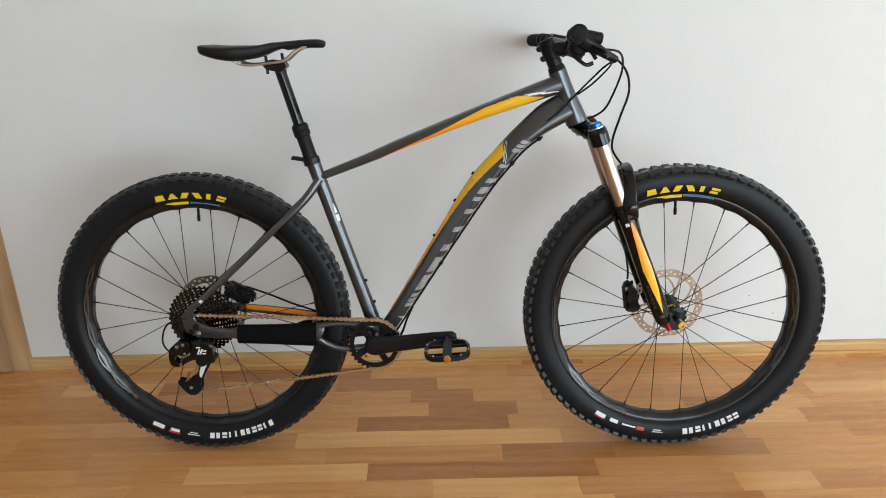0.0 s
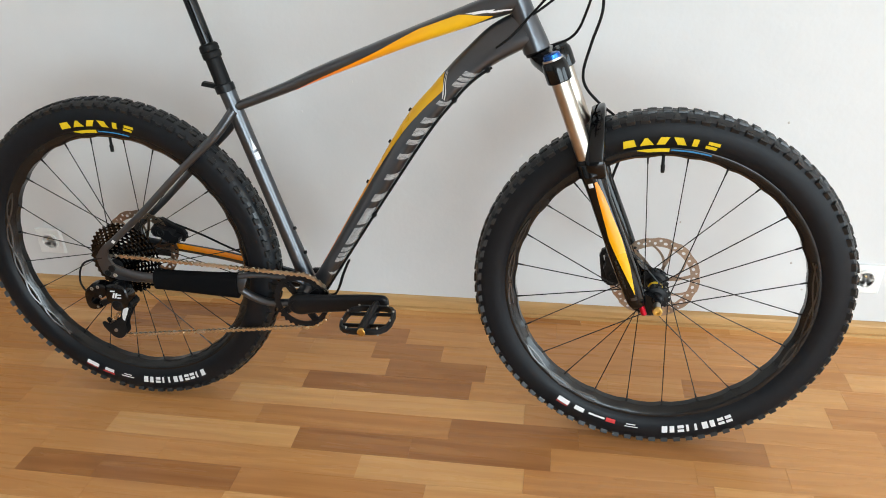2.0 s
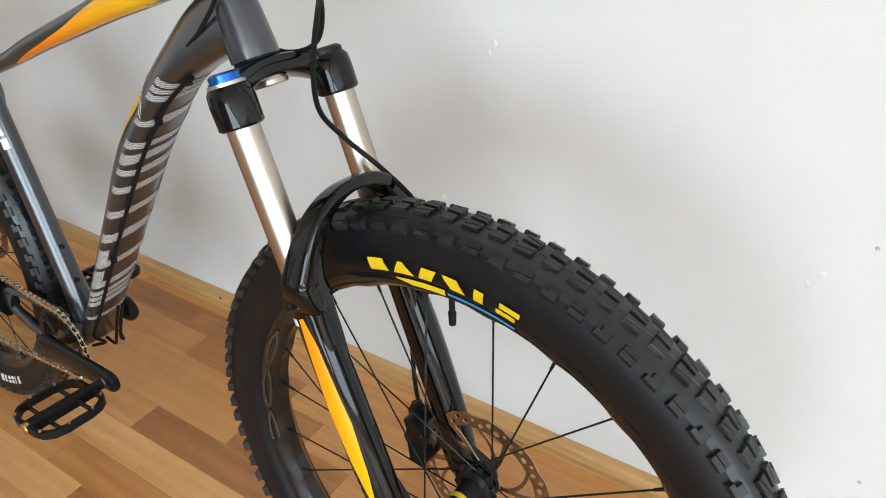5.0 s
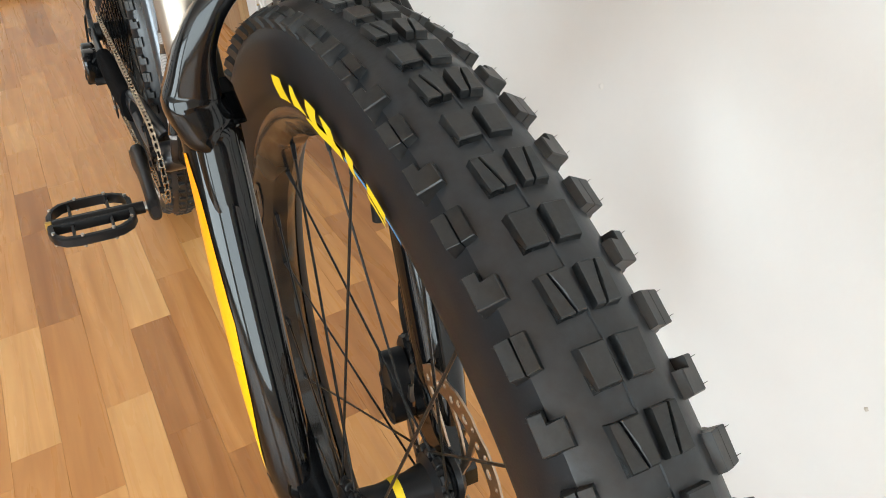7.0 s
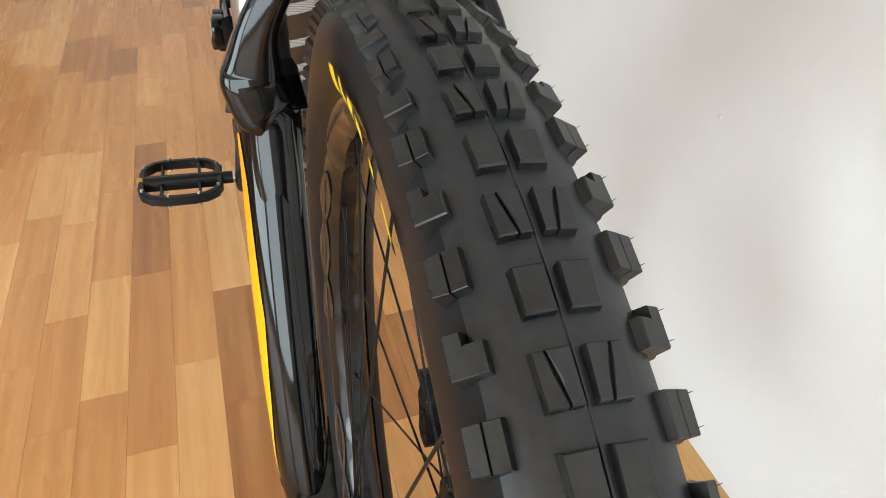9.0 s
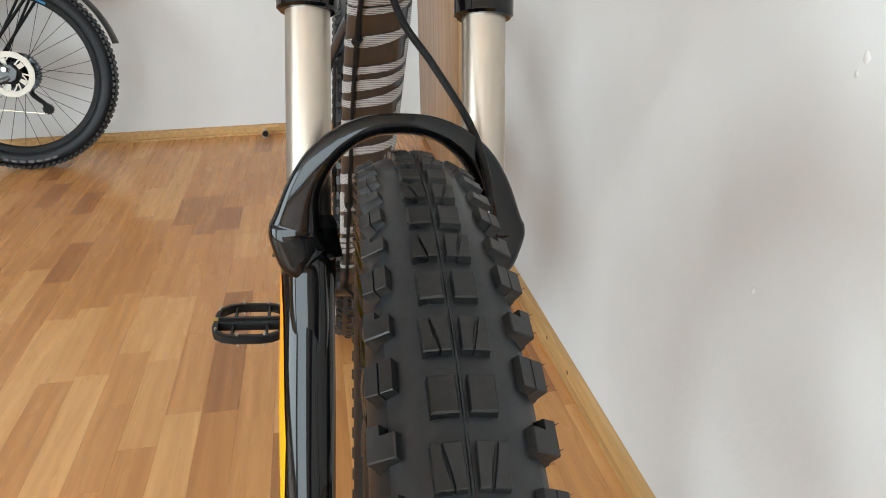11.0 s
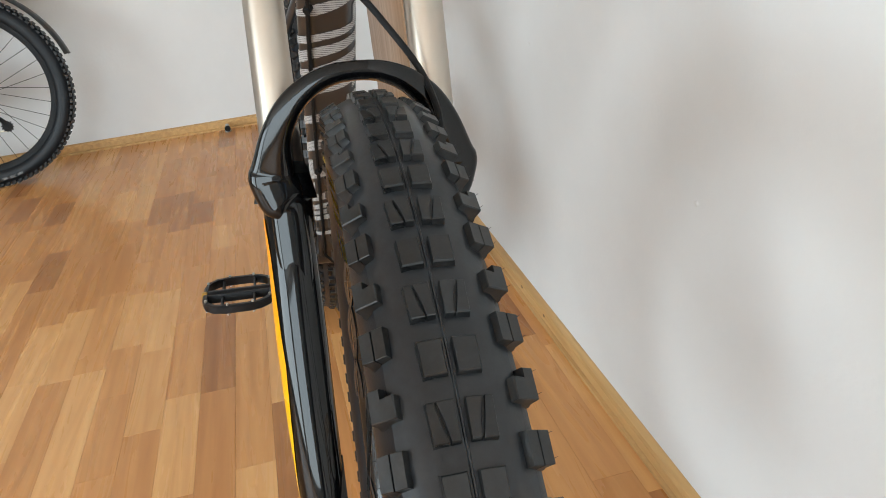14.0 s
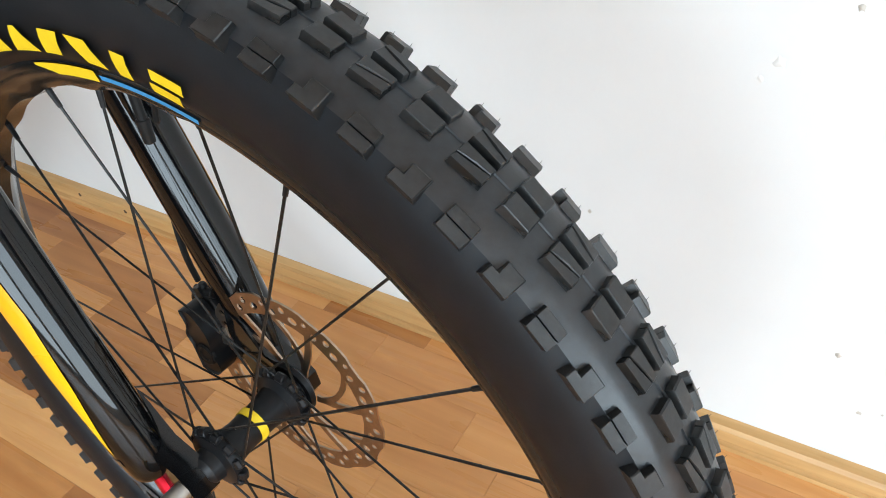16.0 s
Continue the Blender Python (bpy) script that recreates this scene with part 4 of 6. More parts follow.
# frame
T_SEAT = Tube([(0.4290, 0.318, 0.0190, 0.021, 0), (0.4130, 0.378, 0.0180, 0.0195, 0), (0.3745, 0.500, 0.0165, 0.0172, 0), (0.3120, 0.700, 0.0165, 0.0170, 0), (0.2950, 0.754, 0.0170, 0.0172, 0)])
T_TOP = Tube([(0.314, 0.721, 0.0095, 0.014, 0), (0.426, 0.763, 0.0112, 0.0170, 0), (0.494, 0.7915, 0.0125, 0.0195, 0), (0.600, 0.8320, 0.0140, 0.0220, 0), (0.692, 0.8665, 0.0158, 0.0232, 0), (0.770, 0.8935, 0.0185, 0.0228, 0), (0.835, 0.9160, 0.0205, 0.0215, 0), (0.872, 0.9275, 0.022, 0.021, 0)], power=0.85)
T_DOWN = Tube([(0.448, 0.322, 0.0210, 0.027, 0), (0.483, 0.3755, 0.0185, 0.0275, 0), (0.582, 0.534, 0.0220, 0.0295, 0), (0.6790, 0.687, 0.0260, 0.0300, 0), (0.7370, 0.7580, 0.0240, 0.0290, 0), (0.7640, 0.7890, 0.0240, 0.0275, 0), (0.7960, 0.8190, 0.0260, 0.0255, 0), (0.8440, 0.8550, 0.0320, 0.0235, 0), (0.8900, 0.8790, 0.0330, 0.0220, 0)], power=0.82, taper=0.42)
T_HEAD = Tube([(0.9120, 0.8400, 0.0252, 0.0252, 0), (0.9050, 0.8570, 0.0246, 0.0246, 0), (0.8870, 0.9000, 0.0212, 0.0216, 0), (0.8720, 0.9350, 0.0204, 0.0206, 0), (0.8630, 0.9565, 0.0208, 0.0208, 0)])
frame_part = part("frame_tube", T_TOP.solid(28, 60), GUNMETAL, bike, "gunmetal top tube with an orange flank")
down = part("frame_tube", T_DOWN.solid(28, 70), GUNMETAL, bike, "gunmetal down tube with orange edge and white print")
part("frame_tube", T_SEAT.solid(28, 40), GUNMETAL, bike, "gunmetal seat tube")
part("head_tube", T_HEAD.solid(32, 30), GUNMETAL, bike, "tapered gunmetal head tube")
b = Build()
for sgn in (-1, 1):
    edge = lerp_list([0, 0.25, 0.45, 0.62, 0.82, 1], [150, 118, 90, 62, 66, 128])
    T_TOP.patch(b, 0.17, 0.84, lambda k: -sgn * -edge(k), lambda k: sgn * lerp_list([0, 0.7, 1], [165, 168, 132])(k), 0.0006, 40, 8)
part("flank_paint", b, TOP_ORANGE, frame_part, "orange to yellow painted flank")
for sgn in (-1, 1):
    for k0, k1, a0, a1, w in ((0.745, 0.86, 76, 98, 15), (0.815, 0.905, 96, 114, 14), (0.865, 0.955, 104, 122, 12)):
        b = T_TOP.patch(Build(), k0, k1, lambda k: sgn * (a0 + (a1 - a0) * k), lambda k: sgn * (a0 + (a1 - a0) * k + 0.62 * w * min(1, 4 * k, 6 - 6 * k + 0.05)), 0.0008, 12, 3)
        part("flank_line", b, WHITE, frame_part, "white slanted line")
b = Build()
for sgn in (-1, 1):
    edge = lerp_list([0, 0.35, 0.6, 0.85, 1], [26, 44, 74, 86, 30])
    T_DOWN.patch(b, 0.12, 0.60, lambda k: sgn * lerp_list([0, 0.85, 1], [10, 14, 26])(k), lambda k: sgn * edge(k), 0.0006, 40, 8)
part("edge_paint", b, DOWN_ORANGE, down, "orange to yellow painted edge")
for sgn in (-1, 1):
    for o in (0, 1):
        b = T_DOWN.patch(Build(), 0.50, 0.62, lambda k: sgn * (98 + 10 * o - 62 * k), lambda k: sgn * (102 + 10 * o - 62 * k), 0.0008, 14, 2)
        part("edge_line", b, WHITE, down, "white slanted line")
down_at = lerp_list([0, 0.187, 0.368, 0.460, 0.501, 0.545, 0.605], [0.125, 0.25, 0.375, 0.5, 0.625, 0.75, 0.875])
GLYPHS = (((0.0, 0.014, 95, 265), (0.014, 0.044, 95, 138)), ((0.0, 0.015, 95, 265), (0.027, 0.043, 95, 265)), ((0.0, 0.044, 95, 142), (0.012, 0.027, 142, 265)), ((0.010, 0.030, 95, 265),), ((0.0, 0.016, 95, 265), (0.016, 0.045, 220, 265)), ((0.0, 0.013, 95, 265), (0.017, 0.028, 150, 265), (0.032, 0.044, 95, 265)))
for i in range(11):
    s0 = 0.012 + 0.0500 * i
    for t1, t2, a0, a1 in GLYPHS[(i * 5 + i // 3) % 6]:
        b = Build()
        rows = []
        for j in range(15):
            a = a0 + (a1 - a0) * j / 14
            slant = -0.021 * (a - 180) / 76
            rows.append([T_DOWN.at(down_at(s0 + slant + 0.93 * (t1 + (t2 - t1) * q / 3)), radians(a), 0.0007) for q in range(4)])
        part("brand_block", b.loft(rows, close=False), HATCHED, down, "hatched white printed block under the tube")
for t in (0.27, 0.335, 0.40):
    p = T_DOWN.at(t, 0, -0.002)
    q = T_DOWN.at(t, 0, 0.0045)
    part("bottle_bolt", Build().cyl(p, q, 0.0042, 0.0036, n=12), MATT, down)
for t in (0.42, 0.30):
    p, q = T_SEAT.at(t, math.pi, -0.002), T_SEAT.at(t, math.pi, 0.0045)
    part("bottle_bolt", Build().cyl(p, q, 0.0042, 0.0036, n=12), MATT, bike)
part("bottom_bracket", Build().lathe((0.4265, -0.046, 0.309), (0, 1, 0), [(0, 0.021), (0.008, 0.0225), (0.010, 0.0235), (0.082, 0.0235), (0.084, 0.0225), (0.092, 0.021)], 32), GUNMETAL, bike)
b = Build()
T_HEAD.patch(b, 0.55, 0.92, lambda k: -24 + 8 * abs(k - 0.5), lambda k: 24 - 8 * abs(k - 0.5), 0.0008, 8, 6)
part("head_badge", b, WHITE, bike, "plain pale head badge")
b = Build()
T_SEAT.patch(b, 0.655, 0.685, lambda k: -122 - 14 * k, lambda k: -150 + 12 * k, 0.0006, 6, 3)
T_SEAT.patch(b, 0.632, 0.650, -152, -118, 0.0006, 4, 3)
part("seat_tube_mark", b, WHITE, bike, "small white printed mark")
for s in (-1, 1):
    stay = Tube([(0.310, 0.716, 0.0100, 0.0080, 0.014 * s), (0.270, 0.665, 0.0095, 0.0075, 0.034 * s), (0.20, 0.602, 0.0082, 0.0068, 0.050 * s), (0.09, 0.499, 0.0074, 0.0062, 0.062 * s), (0.022, 0.440, 0.0074, 0.0058, 0.067 * s), (-0.004, 0.418, 0.0080, 0.0050, 0.068 * s)])
    part("seat_stay", stay.solid(20, 40), GUNMETAL, bike)
    if s < 0:
        chain = Tube([(-0.016, 0.372, 0.0150, 0.0050, -0.068), (0.03, 0.355, 0.0125, 0.0060, -0.068), (0.10, 0.347, 0.0125, 0.0075, -0.066), (0.20, 0.344, 0.0160, 0.0085, -0.061), (0.285, 0.342, 0.0200, 0.0090, -0.053), (0.30, 0.340, 0.0205, 0.0085, -0.051)])
        cs = part("chain_stay", chain.solid(20, 40), GUNMETAL, bike, "gunmetal chain stay wrapped by a black sleeve")
        wrap = Tube([(0.098, 0.347, 0.0235, 0.0135, -0.066), (0.15, 0.345, 0.0240, 0.0145, -0.0635), (0.22, 0.342, 0.0265, 0.0155, -0.0595), (0.286, 0.3385, 0.0295, 0.0165, -0.053)], power=0.75)
        part("stay_sleeve", wrap.solid(24, 30), NEOPRENE, cs, "black neoprene chain stay protector", sharp=60)
        for st in ([(0.284, 0.358, 0.0075, 0.008, -0.052), (0.33, 0.3640, 0.0060, 0.008, -0.046), (0.405, 0.3560, 0.0065, 0.008, -0.036), (0.425, 0.345, 0.007, 0.008, -0.03)],
                   [(0.284, 0.332, 0.0085, 0.008, -0.052), (0.312, 0.3100, 0.0085, 0.009, -0.047), (0.35, 0.2960, 0.0080, 0.010, -0.042), (0.415, 0.2950, 0.0090, 0.010, -0.032)]):
            part("stay_yoke", Tube(st).solid(20, 30), GUNMETAL, cs, "forged gunmetal yoke")
    else:
        st = Tube([(-0.016, 0.372, 0.0150, 0.0050, 0.068), (0.03, 0.368, 0.0125, 0.0060, 0.068), (0.10, 0.363, 0.0110, 0.0075, 0.066), (0.22, 0.350, 0.0120, 0.0085, 0.060), (0.33, 0.334, 0.0130, 0.0085, 0.046), (0.415, 0.318, 0.014, 0.010, 0.034)])
        cs = part("chain_stay", st.solid(20, 40), GUNMETAL, bike, "gunmetal chain stay with an orange inner face")
        b = Build()
        st.patch(b, 0.32, 0.78, lambda k: -100 + 20 * k, lambda k: -30, 0.0006, 20, 6)
        part("stay_paint", b, STAY_ORANGE, cs, "orange painted inner face")
    plate = [(-0.010, 0.424), (-0.024, 0.409), (-0.034, 0.394), (-0.031, 0.372), (-0.025, 0.354), (-0.010, 0.346), (0.013, 0.341), (0.060, 0.338), (0.060, 0.358), (0.020, 0.366), (0.003, 0.376), (-0.006, 0.391), (-0.004, 0.410), (0.004, 0.424)]
    part("rear_dropout", Build().loft([[(x, 0.068 * s + e, z) for x, z in plate] for e in (-0.004, -0.003, 0.003, 0.004)]), GUNMETAL, bike)
for x, z, r in ((-0.013, 0.356, 0.0072), (0.004, 0.352, 0.0050)):
    part("hanger_bolt", Build().lathe((x, -0.0715, z), (0, -1, 0), [(0, r), (0.002, r), (0.0026, r * 0.85), (0.0026, r * 0.5), (0.001, r * 0.45)], 18), STEEL if r < 0.006 else MATT, bike)
part("stay_mark", Build().loft([[(x, -0.0735 + e, z) for x, z in ((0.0125, 0.4340), (0.0180, 0.4295), (0.0235, 0.4350), (0.0180, 0.4395))] for e in (-0.0004, 0.0004)]), WHITE, bike, "small white square mark on the seat stay")
part("axle_cap", Build().cyl((0.0, -0.070, HUB_Z), (0.0, -0.076, HUB_Z), 0.0085, n=20, bevel=0.001), ANOD, bike)

# seat post and saddle
d = Vector((0.2270 - 0.2885, 0, 0.9705 - 0.752)).normalized()
p0 = Vector((0.2935, 0, 0.752))
clamp = part("seat_clamp", Build().cyl(p0 - d * 0.002, p0 + d * 0.014, 0.0198, n=32, bevel=0.001), ANOD, bike, "black seat clamp")
part("clamp_lever", Build().box(-0.048, -0.016, -0.008, 0.008, -0.004, 0.004, (0.002, 0.002), Matrix.Translation(p0 + d * 0.006) @ Matrix.Rotation(radians(10), 4, "Y")), MATT, clamp)
post = part("seat_post", Build().cyl(p0 + d * 0.01, p0 + d * 0.082, 0.0160, n=28).lathe(p0 + d * 0.066, d, [(0, 0.0165), (0.002, 0.0190), (0.012, 0.0194), (0.014, 0.0180), (0.016, 0.0194), (0.026, 0.0190), (0.030, 0.0150)], 32), MATT, bike, "black dropper seat post")
part("dropper_shaft", Build().cyl(p0 + d * 0.09, p0 + d * 0.226, 0.0128, n=28), FORK_BLACK, post, "gloss black dropper shaft")
b = Build()
b.loft([[(x, y, z) for x, z in ((0.196, 0.980), (0.206, 0.968), (0.238, 0.962), (0.252, 0.974), (0.246, 0.986), (0.215, 0.990))] for y in (-0.018, -0.015, 0.015, 0.018)])
b.cyl((0.205, 0, 0.958), (0.203, 0, 0.998), 0.0035, n=10).cyl((0.245, 0, 0.96), (0.240, 0, 1.004), 0.0035, n=10)
part("post_head", b, ANOD, post, "two-bolt saddle clamp")
st = [(0.066, 1.010, 0.050, 0.013), (0.074, 1.009, 0.064, 0.019), (0.105, 1.004, 0.070, 0.026), (0.145, 1.002, 0.067, 0.030), (0.19, 1.005, 0.049, 0.024), (0.235, 1.0155, 0.029, 0.015), (0.285, 1.0205, 0.0205, 0.0125), (0.320, 1.0215, 0.0185, 0.0125), (0.335, 1.0195, 0.012, 0.0105), (0.3400, 1.0190, 0.005, 0.006)]
rings = []
for x, z, w, h in spline([np.array(q) for q in st], 5):
    ring = []
    for j in range(28):
        a = math.tau * j / 28
        sa, ca = math.sin(a), math.cos(a)
        zz = z + 0.006 + (h * 0.42 * sa if sa > 0 else h * 1.10 * sa * (abs(ca) ** 0.6 if w > 0.025 else 1))
        ring.append((x, w * math.copysign(abs(ca) ** 0.75, ca), zz + (0.004 if sa > 0 else 0) * abs(ca) * (w > 0.03)))
    rings.append(ring)
sad = part("saddle", Build().loft(rings), SADDLE, bike, "slim black saddle with a lightly worn cover", sharp=60)
for s in (-1, 1):
    part("saddle_rail", Build().tube([(0.128, 0.030 * s, 0.995), (0.150, 0.024 * s, 0.982), (0.175, 0.022 * s, 0.9795), (0.215, 0.022 * s, 0.983), (0.248, 0.022 * s, 0.988), (0.272, 0.018 * s, 1.006), (0.300, 0.012 * s, 1.020)], 0.0035, 10), STEEL, sad, "bright steel saddle rail")

# cockpit
part("headset_cup", Build().cyl(PIVOT + UP * 0.118, PIVOT + UP * 0.132, 0.0205, 0.0185, n=28), MATT, bike, xf=FRONT)
part("crown_race", Build().cyl(PIVOT + UP * -0.012, PIVOT + UP * -0.001, 0.0225, 0.0238, n=28), MATT, bike, xf=FRONT)
part("spacer", Build().cyl(PIVOT + UP * 0.132, PIVOT + UP * 0.150, 0.0165, n=28, bevel=0.001), ANOD, bike, xf=FRONT)
BAR = Vector((0.895, 0, 1.010))
b = Build().cyl(PIVOT + UP * 0.149, PIVOT + UP * 0.190, 0.0185, n=28, bevel=0.002).cyl(PIVOT + UP * 0.1705, BAR - FORE * 0.012, 0.0165, 0.0170, n=24)
b.lathe(BAR - Vector((0, 0.026, 0)), (0, 1, 0), [(0, 0.019), (0.002, 0.0215), (0.050, 0.0215), (0.052, 0.019)], 28)
stem = part("stem", b, ANOD, bike, "short black stem", FRONT)
for y in (-0.018, 0.018):
    for q in (-0.016, 0.016):
        part("faceplate_bolt", Build().cyl(BAR + Vector((0.012, y, q)), BAR + Vector((0.024, y, q)), 0.0038, n=10), STEEL, stem, xf=FRONT)
bar_pts = [(0.856, -0.378, 1.0440), (0.862, -0.30, 1.0415), (0.871, -0.22, 1.0360), (0.886, -0.12, 1.0225), (0.895, -0.05, 1.0105), (0.895, 0.05, 1.0105), (0.879, 0.12, 1.014), (0.859, 0.22, 1.018), (0.846, 0.30, 1.0165), (0.836, 0.378, 1.0140)]
for u in (0.158, 0.181):
    c = PIVOT + UP * u - FORE * 0.0205
    part("steerer_bolt", Build().cyl(c - Vector((0, 0.014, 0)), c + Vector((0, 0.014, 0)), 0.0062, n=16, bevel=0.0015), ANOD, stem, xf=FRONT)
part("top_cap", Build().lathe(PIVOT + UP * 0.190, UP, [(0, 0.0172), (0.0035, 0.0172), (0.0045, 0.0155), (0.0045, 0.005), (0.002, 0.0045)], 28), MATT, stem, xf=FRONT)
handlebar = part("handlebar", Build().tube(bar_pts, lambda k: 0.0111 + 0.0048 * max(0, 1 - abs(k - 0.5) * 7), 20), ANOD, bike, "black riser handlebar", FRONT)
for s in (-1, 1):
    back, drop = (0.022, 0.0185) if s > 0 else (0.002, -0.0115)
    e0, e1 = Vector((0.858 - back, 0.378 * s, 1.0325 - drop)), Vector((0.8683 - back * 0.66, 0.248 * s, 1.0298 - drop * 0.66))
    dd = (e1 - e0).normalized()
    prof = [(0, 0.013), (0.001, 0.0158), (0.006, 0.0162)]
    for i in range(14):
        prof += [(0.010 + 0.0078 * i, 0.0162), (0.0115 + 0.0078 * i, 0.0150), (0.0155 + 0.0078 * i, 0.0150), (0.0165 + 0.0078 * i, 0.0162)]
    prof += [(0.126, 0.0168), (0.130, 0.0168), (0.131, 0.0130)]
    grip = part("grip", Build().lathe(e0, dd, prof, 28), MATT, handlebar, "ribbed black rubber grip", FRONT)
    c = Vector((0.8725 - back * 0.6, 0.222 * s, 1.0290 - drop * (0.6 if s > 0 else 0.4)))
    lev = part("brake_lever", Build().lathe(c - Vector((0, 0.009, 0)), (0, 1, 0), [(0, 0.0145), (0.001, 0.0158), (0.017, 0.0158), (0.018, 0.0145)], 24)
               .tube([c + Vector((0.012, 0, -0.004)), c + Vector((0.034, -0.008 * s, -0.016)), c + Vector((0.058, -0.018 * s, -0.030)), c + Vector((0.086, -0.030 * s, -0.045))], lambda k: 0.0135 - 0.0058 * k, 14), ANOD, bike, "black hydraulic brake lever", FRONT)
    part("lever_blade", Build().tube([c + Vector((0.030, -0.004 * s, -0.016)), c + Vector((0.050, 0.030 * s, -0.026)), c + Vector((0.052, 0.070 * s, -0.030)), c + Vector((0.040, 0.105 * s, -0.032))], lambda k: 0.0052 - 0.0012 * k, 10), MATT, lev, xf=FRONT)
    part("reservoir", Build().cyl(c + Vector((0.014, -0.012 * s, 0.002)), c + Vector((0.054, -0.016 * s, -0.004)), 0.0140, 0.0120, n=18, bevel=0.002), MATT, lev, xf=FRONT)
    part("clamp_bolt", Build().cyl(c + Vector((0.010, 0.004 * s, 0.014)), c + Vector((0.020, 0.004 * s, 0.014)), 0.003, n=8), STEEL, lev, xf=FRONT)
    c2 = Vector((0.8770 - back * 0.5, 0.188 * s, 1.0260 - drop * 0.5))
    m = Matrix.Translation(c2)
    pod = part("shift_lever", Build().lathe(c2 - Vector((0, 0.006, 0)), (0, 1, 0), [(0, 0.0135), (0.012, 0.0135)], 20).loft([[m @ Vector((0.004 + (x - 0.004) * q, y, -0.022 + (z + 0.022) * q)) for x, z in ((-0.012, -0.010), (0.012, -0.011), (0.021, -0.022), (0.018, -0.034), (0.004, -0.036), (-0.009, -0.026))] for y, q in ((-0.018, 0.6), (-0.015, 0.9), (-0.010, 1.0), (0.010, 1.0), (0.015, 0.9), (0.018, 0.6))]), MATT, bike, "black thumb shifter", FRONT)
    for nm, blade, w in (("thumb_paddle", ((0.002, -0.024, 0.002), (-0.013, -0.018, 0.014), (-0.008, -0.030, 0.026), (0.016, -0.050, 0.032), (0.032, -0.047, 0.030)), 0.0075), ("trigger_paddle", ((0.012, -0.028, 0.004), (0.026, -0.024, 0.018), (0.038, -0.040, 0.026)), 0.006)):
        line = spline([c2 + Vector((x, y * s, z)) for x, z, y in blade], 5)
        rings = []
        for i, p in enumerate(line):
            d = (line[min(i + 1, len(line) - 1)] - line[max(i - 1, 0)]).normalized()
            up = d.cross(Vector((0, 1, 0))).normalized()
            e = 1.0 - 0.45 * abs(i / (len(line) - 1) - 0.6)
            rings.append([p + Vector((0, w * e * a, 0)) + up * b_ * 0.0036 for a, b_ in ((-1, -0.5), (-0.8, -1), (0.8, -1), (1, -0.5), (1, 0.5), (0.8, 1), (-0.8, 1), (-1, 0.5))])
        part(nm, Build().loft(rings), ANOD, pod, xf=FRONT)


def hose(pts, label, r=0.0025, xf=ident):
    return part("cable", Build().tube(pts, r, 10, 8), MATT, bike, label, xf)


hose([(0.925, 0.150, 1.004), (0.975, 0.090, 1.000), (1.014, 0.010, 0.965), (1.024, -0.020, 0.915), (1.008, -0.018, 0.855), (0.997, -0.004, 0.805), (1.003, 0.022, 0.770), (1.030, 0.046, 0.735), (1.062, 0.054, 0.708), (1.079, 0.0535, 0.685), (1.084, 0.060, 0.650), (1.066, 0.063, 0.580), (1.055, 0.062, 0.530), (1.060, 0.056, 0.490), (1.064, 0.0540, 0.462), (1.0655, 0.0570, 0.436)], "black front brake hose", 0.0027)
hose([(0.925, -0.150, 1.006), (0.982, -0.090, 0.998), (1.006, -0.020, 0.960), (0.996, 0.010, 0.905), (0.975, 0.024, 0.862), (0.930, 0.030, 0.842), (0.880, 0.026, 0.846)], "black rear brake hose")
hose([(0.905, -0.172, 1.000), (0.960, -0.120, 0.985), (0.950, -0.060, 0.960), (0.905, -0.030, 0.908), (0.868, -0.0255, 0.868), (0.84, -0.024, 0.846)], "black shift cable", 0.0022)
hose([(0.905, 0.172, 1.000), (0.975, 0.10, 0.990), (0.985, -0.01, 0.976), (0.945, -0.034, 0.935), (0.905, -0.034, 0.905)], "black dropper cable", 0.0022)
for dy, dx in ((0.014, 0.0), (0.006, 0.006)):
    hose([(0.520, dy, 0.385), (0.505, dy, 0.352), (0.490, dy, 0.312), (0.470, dy * 2, 0.288), (0.435, dy * 3, 0.282)], "black cable loop under the frame", 0.0025)

low = [T_DOWN.at(t, radians(205), 0.0035) for t in (0.80, 0.76, 0.70, 0.65, 0.60, 0.50, 0.40, 0.30, 0.20, 0.10, 0.05)]
hose(low + [(0.470, -0.004, 0.300), (0.440, -0.010, 0.284)], "black cable along the underside of the down tube", 0.0026)
for t in (0.24, 0.52, 0.78):
    c, q = T_DOWN.at(t, radians(205), 0.0035), T_DOWN.at(t, radians(205), -0.004)
    part("cable_clip", Build().cyl(q, c + (c - q) * 0.5, 0.0052, 0.0046, n=12, bevel=0.0006), MATT, down)

# drive train
BB = Vector((0.4265, 0, 0.309))


def toothed(c, y0, y1, r, teeth, tooth, hole):
    b = Build()
    n = teeth * 4
    rings = []
    for i in range(n):
        th = 360 * i / n
        rr = r + (tooth if i % 4 in (1, 2) else -tooth * 0.4)
        rings.append([wheel_pt(c, th, q, y) for q, y in ((hole, y0), (rr, y0), (rr, y1), (hole, y1))])
    return b.loft(rings, loop=True)


ring_part = part("chainring", toothed(BB, -0.0505, -0.0475, 0.0625, 32, 0.0032, 0.050), ANOD, bike, "black chainring")
b = Build()
